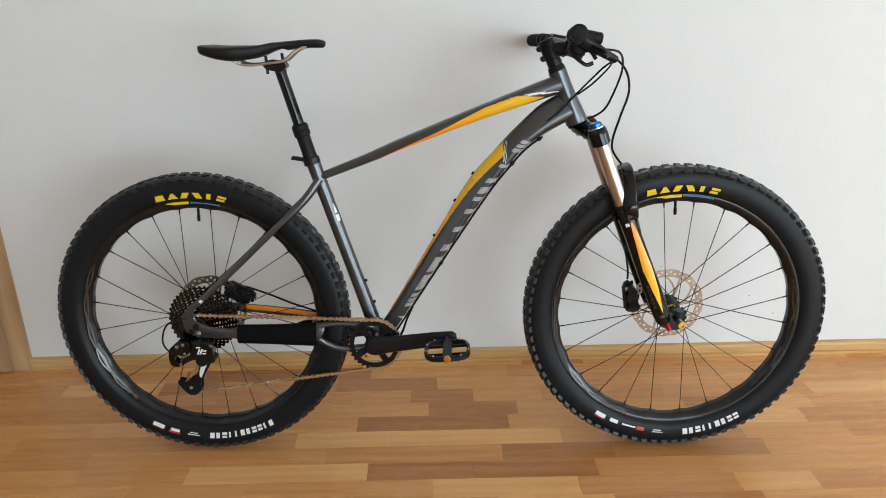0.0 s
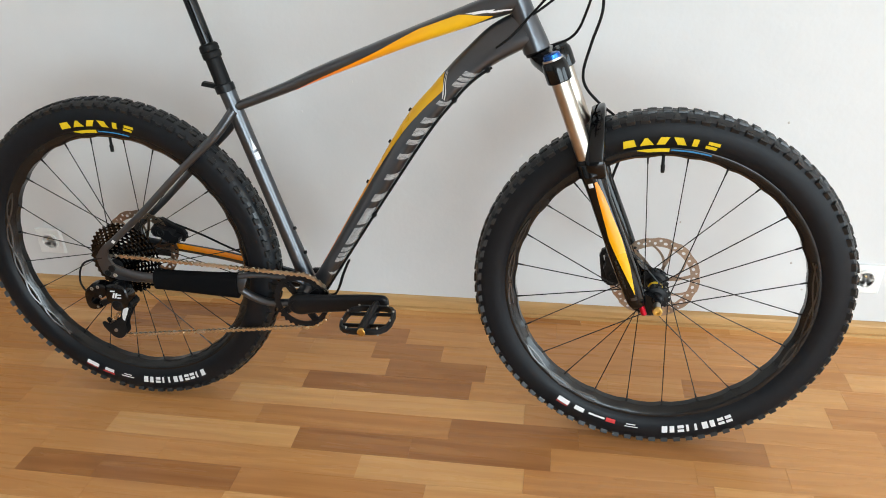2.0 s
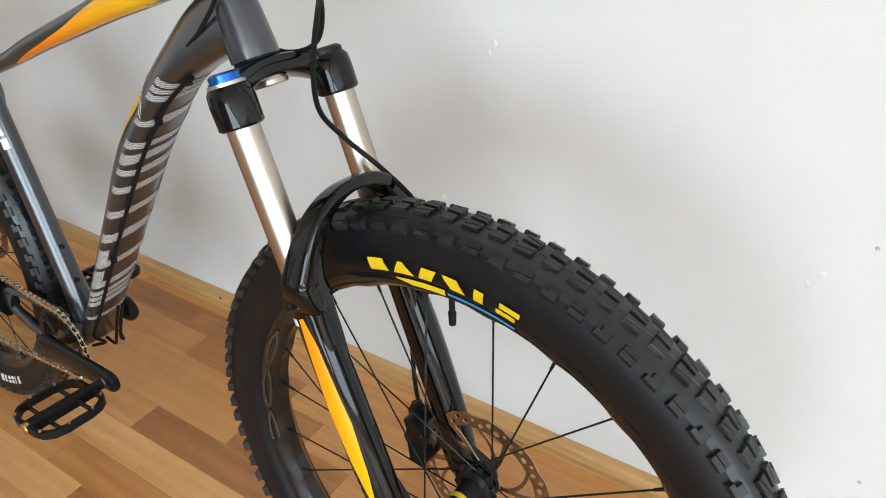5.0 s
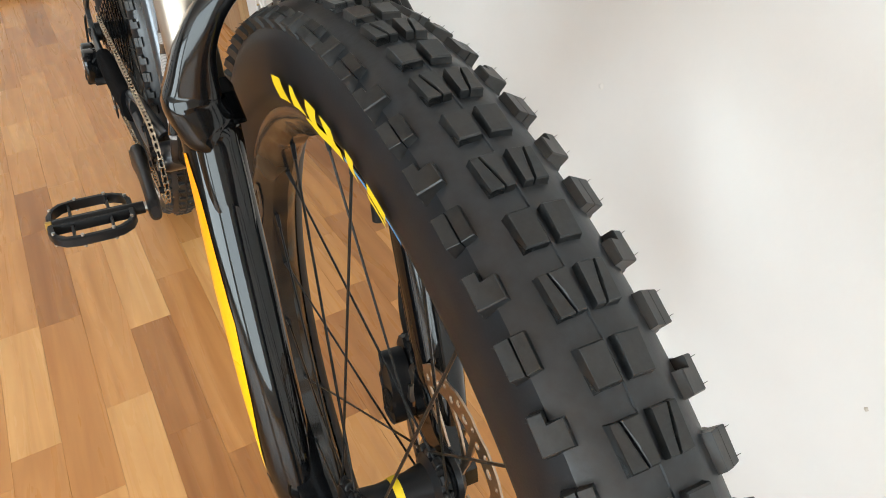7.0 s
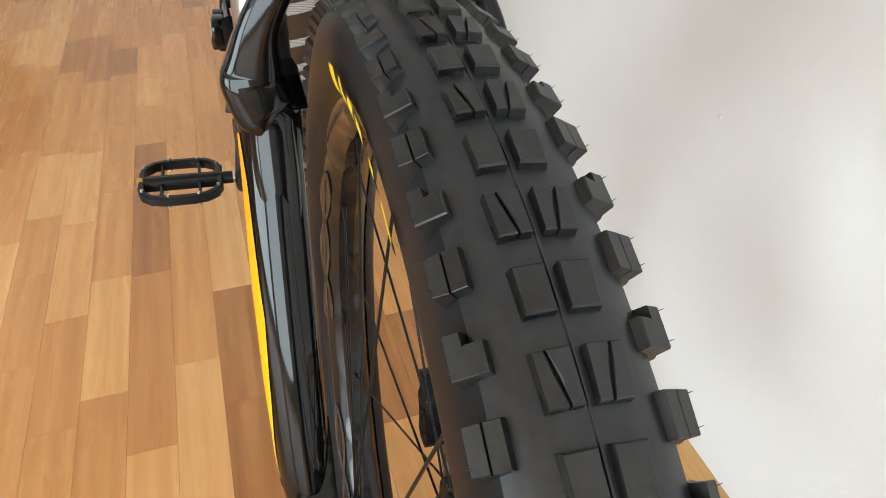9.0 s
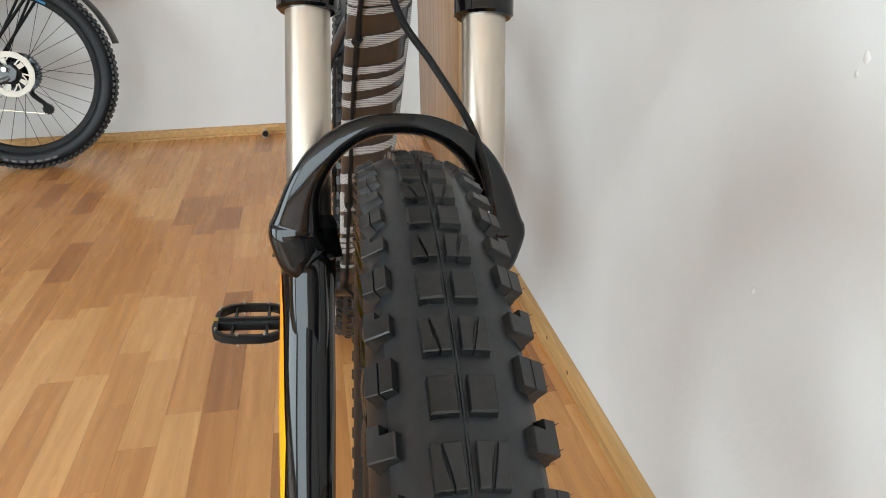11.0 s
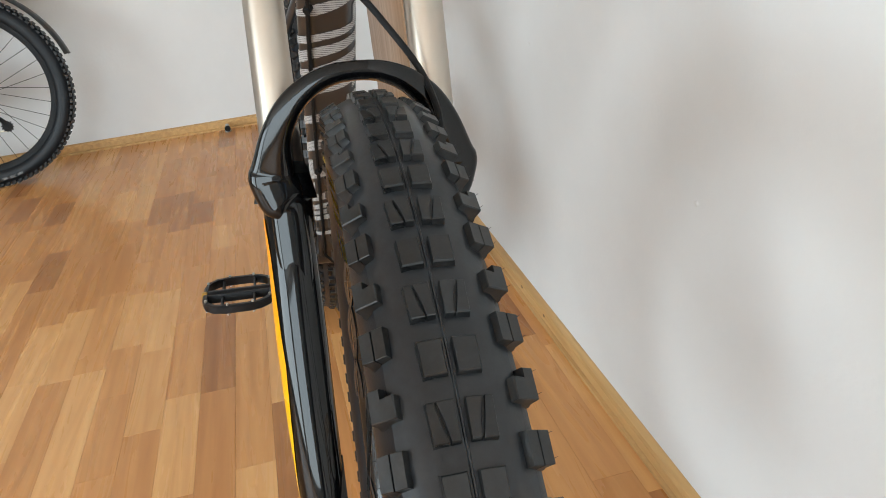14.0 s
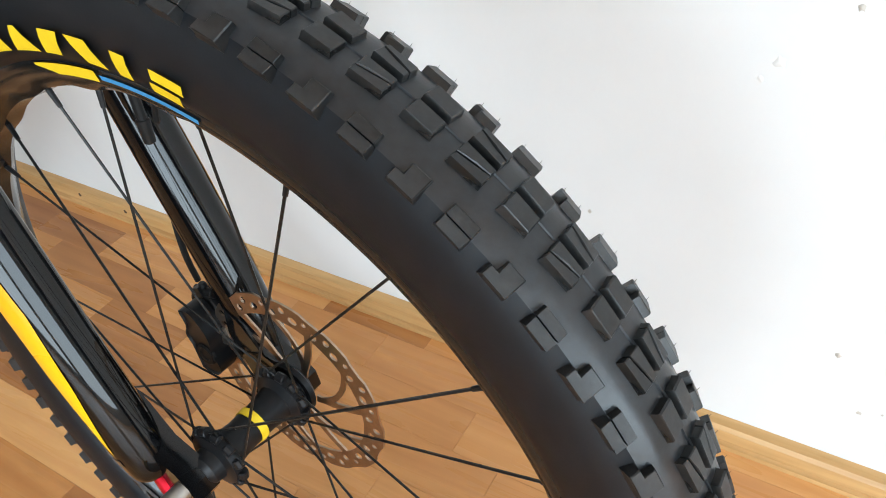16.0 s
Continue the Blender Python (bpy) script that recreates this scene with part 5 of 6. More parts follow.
for k in range(4):
    a = 90 * k + 34
    rows = []
    for j in range(5):
        rr = 0.020 + 0.034 * j / 4
        w = 16 - 8 * j / 4
        rows.append([wheel_pt(BB, a - w, rr, -0.0535), wheel_pt(BB, a + w, rr, -0.0535), wheel_pt(BB, a + w, rr, -0.0485), wheel_pt(BB, a - w, rr, -0.0485)])
    b.loft(rows)
    b.cyl(wheel_pt(BB, a, 0.047, -0.057), wheel_pt(BB, a, 0.047, -0.047), 0.0052, n=12)
part("spider", b, ANOD, ring_part)
PED = Vector((0.6140, -0.093, 0.3385))


def crank(c0, c1, s, label):
    a = c1 - c0
    st = []
    for k, hz, hy, oy in ((-0.10, 0.012, 0.008, 0), (-0.05, 0.0205, 0.0105, 0), (0.03, 0.0240, 0.0115, 0), (0.14, 0.0218, 0.0105, 0), (0.4, 0.0196, 0.0085, 0), (0.75, 0.0186, 0.0080, 0), (0.95, 0.0168, 0.0085, 0), (1.04, 0.0145, 0.0080, 0), (1.08, 0.008, 0.005, 0)):
        p = c0 + a * k
        st.append((p.x, p.z, hz, hy, p.y))
    t = Tube(st, 4, 0.75)
    return part("crank_arm", t.solid(24, 50), ANOD, bike, label)


ca = crank(Vector((0.4265, -0.072, 0.3140)), PED + Vector((0, 0.012, 0)), -1, "black crank arm with faint print")
part("axle_bolt", Build().lathe((0.4265, -0.080, 0.3140), (0, -1, 0), [(0, 0.0155), (0.003, 0.0155), (0.0035, 0.011), (0.001, 0.010)], 28), ANOD, ca)
b = Build()
for i in range(5):
    x = 0.463 + 0.0095 * i
    b.hexa([(x, -0.0828, 0.3095 + 0.002 * i), (x + 0.006, -0.0828, 0.311 + 0.002 * i), (x + 0.006, -0.0832, 0.311 + 0.002 * i), (x, -0.0832, 0.3095 + 0.002 * i), (x + 0.003, -0.0828, 0.3185 + 0.002 * i), (x + 0.009, -0.0828, 0.320 + 0.002 * i), (x + 0.009, -0.0832, 0.320 + 0.002 * i), (x + 0.003, -0.0832, 0.3185 + 0.002 * i)])
part("crank_print", b, RIM_GREY, ca, "grey print bars")
crank(Vector((0.4265, 0.072, 0.3075)), Vector((0.233, 0.090, 0.268)), 1, "black crank arm")


def pedal(c, s, tilt, label):
    """A flat cage pedal: spindle body, two cage plates with cross webs, and pins."""
    m = Matrix.Translation(c) @ Matrix.Rotation(radians(tilt), 4, "Y")
    half = [(0.024, 0.004), (0.038, 0.010), (0.046, 0.021), (0.049, 0.036), (0.049, 0.068), (0.045, 0.084), (0.035, 0.094), (0.020, 0.098)]
    outline = [(-x, y) for x, y in half] + half[::-1]
    mid = Vector((0, 0.052))
    rings = []
    for x, y in outline:
        o = (Vector((x, y)) - mid).normalized() * 0.0048
        rings.append([m @ Vector((x + k * o.x, s * (y + k * o.y), z)) for k, z in ((-0.7, -0.0062), (0.4, -0.0062), (0.8, -0.0042), (0.8, 0.0042), (0.4, 0.0062), (-0.7, 0.0062))])
    b = Build().loft(rings, loop=True)
    ped = part("pedal", b, ANOD, bike, label)
    b = Build().cyl(m @ Vector((0, -0.012 * s, 0)), m @ Vector((0, 0.094 * s, 0)), 0.0080, n=16)
    b.box(-0.0120, 0.0120, min(0.006 * s, 0.096 * s), max(0.006 * s, 0.096 * s), -0.0056, 0.0056, (0.003, 0.0), m)
    part("pedal_body", b, ANOD, ped)
    for y0 in (0.027, 0.072):
        part("cross_web", Build().box(-0.046, 0.046, min(y0 * s, (y0 + 0.0042) * s), max(y0 * s, (y0 + 0.0042) * s), -0.0034, 0.0034, (0, 0.0008), m), ANOD, ped)
    part("cage_print", Build().box(-0.004, 0.004, min(0.042 * s, 0.060 * s), max(0.042 * s, 0.060 * s), 0.0058, 0.0062, (0, 0), m), RIM_GREY, ped, "small grey print bar")
    part("spindle", Build().cyl(m @ Vector((0, -0.020 * s, 0)), m @ Vector((0, 0.004 * s, 0)), 0.0065, n=14), STEEL, ped)
    part("end_cap", Build().cyl(m @ Vector((0, 0.095 * s, 0)), m @ Vector((0, 0.1030 * s, 0)), 0.0082, n=18, bevel=0.001), GOLD, ped, "gold pedal end cap")
    for x, y in ((-0.0475, 0.03), (-0.049, 0.065), (0.0475, 0.03), (0.049, 0.065), (-0.031, 0.0955), (0.031, 0.0955), (-0.030, 0.0065), (0.030, 0.0065)):
        for z in (-1, 1):
            part("pin", Build().cyl(m @ Vector((x, y * s, 0.004 * z)), m @ Vector((x, y * s, 0.0090 * z)), 0.0021, n=8), STEEL, ped)
    return ped


pedal(Vector((0.6070, -0.104, 0.3390)), -1, -3, "black cage pedal with steel pins and a gold cap")
pedal(Vector((0.236, 0.102, 0.270)), 1, -4, "black cage pedal with steel pins")
RH = Vector((0, 0, HUB_Z))
for i in range(11):
    r = 0.0835 - 0.0061 * i
    y = -0.0195 - 0.0036 * i
    part("cassette_cog", toothed(RH, y - 0.0009, y + 0.0009, r, max(10, int(r * 500)), 0.0030, max(0.014, r - 0.0050)), COG, bike)
part("freehub", Build().cyl((0, -0.064, HUB_Z), (0, -0.010, HUB_Z), 0.0165, n=28), ANOD, bike)
rt = tyre(RH, ident, bike, 2.0, (222, 259), "chunky black rear tyre with open tread blocks")
rr_ = rim(RH, ident, bike, 7.0, "gloss black rear rim with scalloped inner edge")
rim_print(RH, ident, rr_, [(150, 228)])
print_on_tyre(RH, ident, rt, "brand_mark", YELLOW, bold_marks(104.6, 72.6, 6, 0.3090, 0.3230), "bold yellow block print")
print_on_tyre(RH, ident, rt, "size_mark", WHITE, bold_marks(-92.6, -61.0, 11, 0.3280, 0.3130), "white block print")
print_on_tyre(RH, ident, rt, "type_mark", WHITE, [(-119.0, -113.6, -119.0, -113.6, 0.316, 0.326), (-110.6, -106.4, -110.6, -106.4, 0.316, 0.324), (-102.6, -97.0, -102.6, -97.0, 0.321, 0.3235), (-101.6, -98.0, -101.6, -98.0, 0.316, 0.318)], "small white print bars")
print_on_tyre(RH, ident, rt, "red_mark", RED, [(-119.0, -113.8, -119.0, -113.8, 0.3275, 0.329), (-111.2, -106.0, -111.2, -106.0, 0.325, 0.329)], "small red print")
for lo, hi, mat_, lb in ((101.0, 90.5, YELLOW, "yellow rim sticker"), (90.0, 76.0, BLUE, "blue rim sticker")):
    b = Build()
    rows = []
    for i in range(13):
        k = i / 12
        th = lo + (hi - lo) * k
        r0 = 0.2925 + (0.0055 * max(0, 1 - k * 3.0) if mat_ is YELLOW else 0.002)
        r1 = 0.2995 if mat_ is YELLOW else 0.2975
        rows.append([wheel_pt(RH, th, r0 + (r1 - r0) * j / 3, -(0.0186 + (r0 + (r1 - r0) * j / 3 - 0.2905) * 0.25 + 0.0011)) for j in range(4)])
    b.loft(rows, close=False)
    part("rim_sticker", b, mat_, rr_, lb)
part("rear_hub", Build().lathe((0, -0.020, HUB_Z), (0, 1, 0), [(0, 0.020), (0.003, 0.028), (0.008, 0.028), (0.012, 0.018), (0.030, 0.016), (0.048, 0.018), (0.052, 0.028), (0.058, 0.028), (0.062, 0.018), (0.078, 0.014)], 36), ANOD, bike, "black rear hub")
spokes(RH, ident, rr_, 7.0, 0.028, 0.027, 87.8)
rotor(RH, ident, bike, 0.052, 0.0900)
caliper(Vector((0.072, 0.052, 0.408)), bike, ident, 118, "black hydraulic rear brake caliper")
hose([(0.090, 0.060, 0.425), (0.150, 0.064, 0.400), (0.220, 0.060, 0.372), (0.320, 0.046, 0.345), (0.40, 0.03, 0.330)], "black rear brake hose along the stay")

# chain: plates joined along the run
def chain_run(pts):
    b = Build()
    out = [Vector(p) for p in pts]
    total = [0.0]
    for a, c in zip(out, out[1:]):
        total.append(total[-1] + (c - a).length)
    n = int(total[-1] / 0.0127)

    def along(x):
        i = max(j for j in range(len(total) - 1) if total[j] <= x + 1e-9)
        return out[i].lerp(out[i + 1], (x - total[i]) / max(1e-9, total[i + 1] - total[i]))

    for i in range(n):
        p, q = along(i * 0.0127), along((i + 1) * 0.0127)
        d = (q - p).normalized()
        up = d.cross(Vector((0, 1, 0))).normalized()
        w = 0.0031 if i % 2 else 0.0022
        for s in (-1, 1):
            rows = []
            for k, h in ((-0.0040, 0.0018), (-0.0024, 0.0040), (0.0, 0.0044), (0.0024, 0.0038), (0.0046, 0.0024), (0.0081, 0.0024), (0.0103, 0.0038), (0.0127, 0.0044), (0.0151, 0.0040), (0.0167, 0.0018)):
                c = p + d * k + Vector((0, s * w, 0))
                rows.append([c + up * h + Vector((0, 0.0005, 0)), c + up * h - Vector((0, 0.0005, 0)), c - up * h - Vector((0, 0.0005, 0)), c - up * h + Vector((0, 0.0005, 0))])
            b.loft(rows)
        b.cyl(p - Vector((0, 0.0038, 0)), p + Vector((0, 0.0038, 0)), 0.0020, n=6)
    return b


run = []
run += [wheel_pt(RH, a, 0.0245, -0.0530) for a in (200, 170, 140, 115, 90, 70)]
run += [wheel_pt(BB, a, 0.0655, -0.049) for a in (98, 80, 60, 40, 20, 0, -20, -40, -60, -80, -97)]
run += [Vector((x, -0.0500, z)) for x, z in ((-0.022, 0.1830), (-0.036, 0.1822), (-0.050, 0.1900), (-0.054, 0.2040), (-0.048, 0.2140), (-0.030, 0.2360), (-0.008, 0.2620), (0.008, 0.2700), (0.024, 0.2780), (0.024, 0.2960), (0.004, 0.3180), (-0.014, 0.3480))]
part("chain", chain_run(run), CHAIN, bike, "brownish steel chain", kind="stuff")

# rear derailleur


def rounded_plate(outline, levels):
    """A cast piece: one outline through (y, shrink) levels."""
    pts = [Vector(q) for q in outline]
    smooth = spline(pts[-2:] + pts + pts[:2], 3)[6:-7]
    mid = sum(smooth, Vector((0, 0))) / len(smooth)
    return Build().loft([[(mid.x + (q.x - mid.x) * (1 - g), y, mid.y + (q.y - mid.y) * (1 - g)) for q in smooth] for y, g in levels])


levels = [(-0.0990, 0.30), (-0.0975, 0.10), (-0.0940, 0.0), (-0.0700, 0.0), (-0.0660, 0.08)]
der = part("derailleur", rounded_plate(((-0.008, 0.337), (0.018, 0.341), (0.034, 0.334), (0.040, 0.316), (0.038, 0.296), (0.028, 0.283), (0.010, 0.288), (-0.012, 0.296), (-0.014, 0.318)), levels), FORK_BLACK, bike, "black rear derailleur with pale print", sharp=30)
part("outer_knuckle", rounded_plate(((-0.046, 0.336), (-0.024, 0.338), (-0.012, 0.330), (-0.014, 0.312), (-0.030, 0.302), (-0.048, 0.306), (-0.056, 0.294), (-0.050, 0.284), (-0.036, 0.286), (-0.034, 0.277), (-0.052, 0.272), (-0.066, 0.278), (-0.069, 0.304), (-0.061, 0.326)), [(-0.0950, 0.18), (-0.0935, 0.05), (-0.0910, 0.0), (-0.0720, 0.0), (-0.0690, 0.06)]), FORK_BLACK, der)
part("lower_link", rounded_plate(((-0.040, 0.290), (-0.014, 0.300), (0.010, 0.300), (0.012, 0.291), (-0.012, 0.289), (-0.036, 0.278)), [(-0.0900, 0.05), (-0.0890, 0.0), (-0.0760, 0.0), (-0.0750, 0.05)]), ANOD, der)
part("derailleur_knuckle", Build().cyl((0.012, -0.054, 0.290), (0.012, -0.1000, 0.290), 0.0145, n=28, bevel=0.0025).cyl((0.033, -0.056, 0.288), (0.033, -0.088, 0.288), 0.0085, n=20, bevel=0.002), MATT, der)
for x, z, r in ((-0.045, 0.326, 0.0042), (-0.030, 0.331, 0.0036), (-0.028, 0.308, 0.0034), (-0.040, 0.281, 0.0030), (0.012, 0.290, 0.0060)):
    part("pivot_bolt", Build().lathe((x, -0.0940 if x < 0 else -0.0995, z), (0, -1, 0), [(0, r), (0.0016, r), (0.0020, r * 0.8), (0.0020, r * 0.45), (0.0008, r * 0.4)], 14), STEEL if x < 0 else MATT, der)
for x, z, w, h in ((0.004, 0.309, 0.004, 0.013), (0.010, 0.309, 0.004, 0.013), (0.0165, 0.309, 0.009, 0.003), (0.018, 0.316, 0.009, 0.003), (0.002, 0.3245, 0.011, 0.003)):
    p = [(x, -0.0992, z), (x + w, -0.0992, z), (x + w, -0.0998, z), (x, -0.0998, z)]
    part("derailleur_print", Build().hexa(p + [(a + h * 0.4, b_, c + h) for a, b_, c in p]), WHITE, der, "white slanted print bar")
for y in (-0.0600, -0.0420):
    part("cage_plate", rounded_plate(((0.002, 0.288), (0.024, 0.286), (0.020, 0.268), (0.004, 0.240), (-0.008, 0.218), (-0.010, 0.196), (-0.024, 0.181), (-0.042, 0.182), (-0.056, 0.196), (-0.067, 0.214), (-0.062, 0.222), (-0.048, 0.216), (-0.034, 0.224), (-0.020, 0.232), (-0.010, 0.254)), [(y - 0.0012, 0.02), (y - 0.0008, 0.0), (y + 0.0008, 0.0), (y + 0.0012, 0.02)]), MATT, der)
part("cage_face", Build().loft([[(x, -0.0618 + e, z) for x, z in ((-0.0005, 0.2690), (0.0100, 0.2620), (-0.0060, 0.2290), (-0.0105, 0.2330), (-0.0090, 0.2460))] for e in (-0.0006, 0.0006)]), WHITE, der, "white printed cage face")
for c, r in ((Vector((-0.0345, 0, 0.2015)), 0.0185), (Vector((0.010, 0, 0.2800)), 0.0175)):
    w = part("jockey_wheel", toothed(c, -0.0535, -0.0485, r, 12, 0.0028, 0.004), MATT, der)
    part("wheel_bolt", Build().cyl((c.x, -0.064, c.z), (c.x, -0.040, c.z), 0.0042, n=12, bevel=0.0006), STEEL, w)
hose([(-0.062, -0.080, 0.296), (-0.085, -0.076, 0.330), (-0.070, -0.072, 0.375), (-0.020, -0.070, 0.392)], "black shift cable loop at the derailleur", 0.0022)

# ---- the second bicycle, against the end wall ----
BIKE2 = pose(-1.357, -1.540, 0, 7.5, 0, -90) @ Matrix.Scale(0.95, 4)
second = thing("trekking_bike", "black and blue bicycle with mudguards leaning on the end wall", "bicycle", BIKE2)
H2, R2, B2 = Vector((0, 0, 0.372)), 0.372, 1.16
BLACK2 = material("satin_black_paint", (0.016, 0.016, 0.017), 0.35, coat=0.3, vary=0.15)
BLUE2 = material("blue_paint", (0.01, 0.22, 0.55), 0.3, coat=0.5, vary=0.05)
TEAL2 = material("teal_print", (0.01, 0.36, 0.42), 0.4)
GUARD = material("mudguard_plastic", (0.03, 0.032, 0.034), 0.4, vary=0.1)
FABRIC = material("bag_fabric", (0.018, 0.018, 0.020), 0.85, vary=0.2, bump=0.5, bump_scale=900)
REFLECT = material("reflective_grey", (0.5, 0.5, 0.52), 0.35)
PALE_STEEL = material("pale_brake_steel", (0.58, 0.54, 0.47), 0.50, metal=0.2, vary=0.08)


def plain_wheel(hub, spokes_phase):
    n = 120
    sec = [(0.020, 0.306), (0.026, 0.314), (0.0295, 0.328), (0.028, 0.345), (0.022, 0.358), (0.010, 0.3655), (-0.010, 0.3655), (-0.022, 0.358), (-0.028, 0.345), (-0.0295, 0.328), (-0.026, 0.314), (-0.020, 0.306)]
    t = part("tyre", Build().loft([[wheel_pt(hub, 360 * i / n, r, y) for y, r in sec] for i in range(n)], close=False, loop=True), RUBBER, second, "black tyre with short tread blocks", sharp=60)
    b = Build()
    for i in range(96):
        for y, s in ((0.007, 0), (-0.007, 0), (0.0215, 0.5), (-0.0215, 0.5)):
            m = Matrix.Translation(hub) @ Matrix.Rotation(radians(3.75 * (i + s)), 4, "Y")
            z = 0.3640 if abs(y) < 0.01 else 0.3560
            b.box(-0.0075, 0.0075, y - 0.0055, y + 0.0055, z, z + 0.0075, (0.0012, 0.0012), m)
    part("tread", b, KNOB, t, kind="stuff", sharp=20)
    for i in range(9):
        for a in (118 - 5.2 * i, -62 - 5.2 * i):
            b = Build().add([wheel_pt(hub, a, 0.334, 0.0298), wheel_pt(hub, a - 3.6, 0.334, 0.0298), wheel_pt(hub, a - 3.6, 0.344, 0.0293), wheel_pt(hub, a, 0.344, 0.0293)], [(0, 1, 2, 3)])
            part("sidewall_mark", b, RIM_GREY, t, "faint grey sidewall print bar")
    sec = [(0.017, 0.3075), (0.0175, 0.300), (0.013, 0.2860), (0.006, 0.2830), (-0.006, 0.2830), (-0.013, 0.2860), (-0.0175, 0.300), (-0.017, 0.3075)]
    rm = part("rim", Build().loft([[wheel_pt(hub, 360 * i / n, r, y) for y, r in sec] for i in range(n)], loop=True), MATT, second, "black rim")
    part("hub", Build().lathe(hub - Vector((0, 0.045, 0)), (0, 1, 0), [(0, 0.012), (0.008, 0.024), (0.012, 0.024), (0.02, 0.014), (0.06, 0.014), (0.07, 0.026), (0.075, 0.026), (0.085, 0.012)], 24), ANOD, second, "black hub")
    for k in range(32):
        th = spokes_phase + 360 / 32 * k
        s = 1 if k % 2 else -1
        part("spoke", Build().cyl(wheel_pt(hub, th, 0.285, 0), wheel_pt(hub, th + (62 if (k // 2) % 2 else -62), 0.024, 0.030 * s), 0.0011, n=5), SPOKE, rm)
    return t


plain_wheel(H2, 4)
plain_wheel(Vector((B2, 0, 0.372)), 9)
rot2 = rotor(H2, ident, second, 0.055, 0.086, PALE_STEEL, "pale brake disc with a wide rim")
b = Build()
b.loft([[wheel_pt(H2, 360 * i / 60, r, 0.0565 + e) for r, e in ((0.064, 0), (0.085, 0), (0.085, 0.001), (0.064, 0.001))] for i in range(60)], loop=True)
part("disc_band", b, PALE_STEEL, rot2)
for k in range(5):
    p = [wheel_pt(H2, 72 * k + a, r, 0.057) for a, r in ((-11, 0.028), (11, 0.028), (9, 0.063), (-9, 0.063))]
    q = [v + Vector((0, 0.0015, 0)) for v in p]
    part("disc_arm", Build().hexa(p + q), PALE_STEEL, rot2)
part("disc_spider", Build().lathe(H2 + Vector((0, 0.052, 0)), (0, 1, 0), [(0, 0.040), (0.006, 0.040), (0.009, 0.026), (0.016, 0.014)], 30), MATT, rot2)
for s in (-1, 1):
    part("chain_stay", Tube([(0, 0.362, 0.012, 0.006, 0.070 * s), (0.06, 0.346, 0.013, 0.008, 0.068 * s), (0.30, 0.340, 0.014, 0.009, 0.058 * s), (0.47, 0.330, 0.018, 0.010, 0.04 * s)]).solid(16, 24), BLACK2, second, "satin black chain stay")
    part("seat_stay", Tube([(-0.005, 0.385, 0.011, 0.006, 0.070 * s), (0.10, 0.452, 0.010, 0.007, 0.064 * s), (0.24, 0.548, 0.011, 0.008, 0.05 * s), (0.40, 0.660, 0.013, 0.009, 0.026 * s)]).solid(16, 24), BLACK2, second, "satin black seat stay")
    plate = [(-0.03, 0.385), (-0.01, 0.408), (0.03, 0.405), (0.075, 0.372), (0.06, 0.350), (0.0, 0.345), (-0.02, 0.355)]
    part("rear_dropout", Build().loft([[(x, 0.070 * s + e, z) for x, z in plate] for e in (-0.004, 0.004)]), BLACK2, second)
st = Tube([(0.14, 0.3435, 0.0140, 0.0095, 0.0660), (0.30, 0.340, 0.0150, 0.0105, 0.059)])
b = Build()
for k in range(7):
    st.patch(b, 0.05 + 0.13 * k, 0.14 + 0.13 * k, 60, 120, 0.0008, 2, 3)
part("stay_print", b, TEAL2, second, "teal print bars on the stay")
b = Build()
Tube([(0.24, 0.548, 0.012, 0.009, 0.05), (0.40, 0.660, 0.014, 0.010, 0.026)]).patch(b, 0.1, 0.95, 10, 170, 0.0008, 8, 6)
part("stay_paint", b, BLUE2, second, "bright blue painted stay")
part("frame_tube", Tube([(0.475, 0.325, 0.022, 0.022, 0), (0.40, 0.660, 0.018, 0.018, 0), (0.365, 0.83, 0.017, 0.017, 0)]).solid(20, 20), BLACK2, second, "satin black seat tube")
part("frame_tube", Tube([(0.475, 0.325, 0.032, 0.030, 0), (0.70, 0.56, 0.034, 0.030, 0), (0.93, 0.84, 0.030, 0.026, 0)]).solid(20, 20), BLUE2, second, "bright blue down tube")
part("frame_tube", Tube([(0.385, 0.735, 0.016, 0.016, 0), (0.65, 0.83, 0.018, 0.018, 0), (0.90, 0.91, 0.022, 0.020, 0)]).solid(20, 20), BLACK2, second, "satin black top tube")
part("head_tube", Tube([(0.94, 0.80, 0.023, 0.023, 0), (0.895, 0.94, 0.021, 0.021, 0)]).solid(20, 12), BLACK2, second)
for s in (-1, 1):
    part("fork_leg", Tube([(0.935, 0.80, 0.018, 0.018, 0.066 * s), (1.03, 0.62, 0.021, 0.020, 0.068 * s), (B2 - 0.02, 0.36, 0.018, 0.016, 0.066 * s)]).solid(18, 16), BLACK2, second, "satin black fork leg")
part("fork_crown", Build().cyl((0.938, -0.08, 0.80), (0.938, 0.08, 0.80), 0.024, n=20, bevel=0.004), BLACK2, second)
part("handlebar", Build().tube([(0.84, -0.36, 1.05), (0.87, -0.15, 1.04), (0.90, 0, 1.0), (0.87, 0.15, 1.04), (0.84, 0.36, 1.05)], 0.013, 14), ANOD, second, "black handlebar")
part("stem", Build().cyl((0.893, 0, 0.94), (0.882, 0, 1.0), 0.019, n=20).cyl((0.884, 0, 0.985), (0.902, 0, 1.0), 0.017, n=16), ANOD, second)
part("seat_post", Build().cyl((0.367, 0, 0.82), (0.335, 0, 0.97), 0.0145, n=18), ANOD, second)
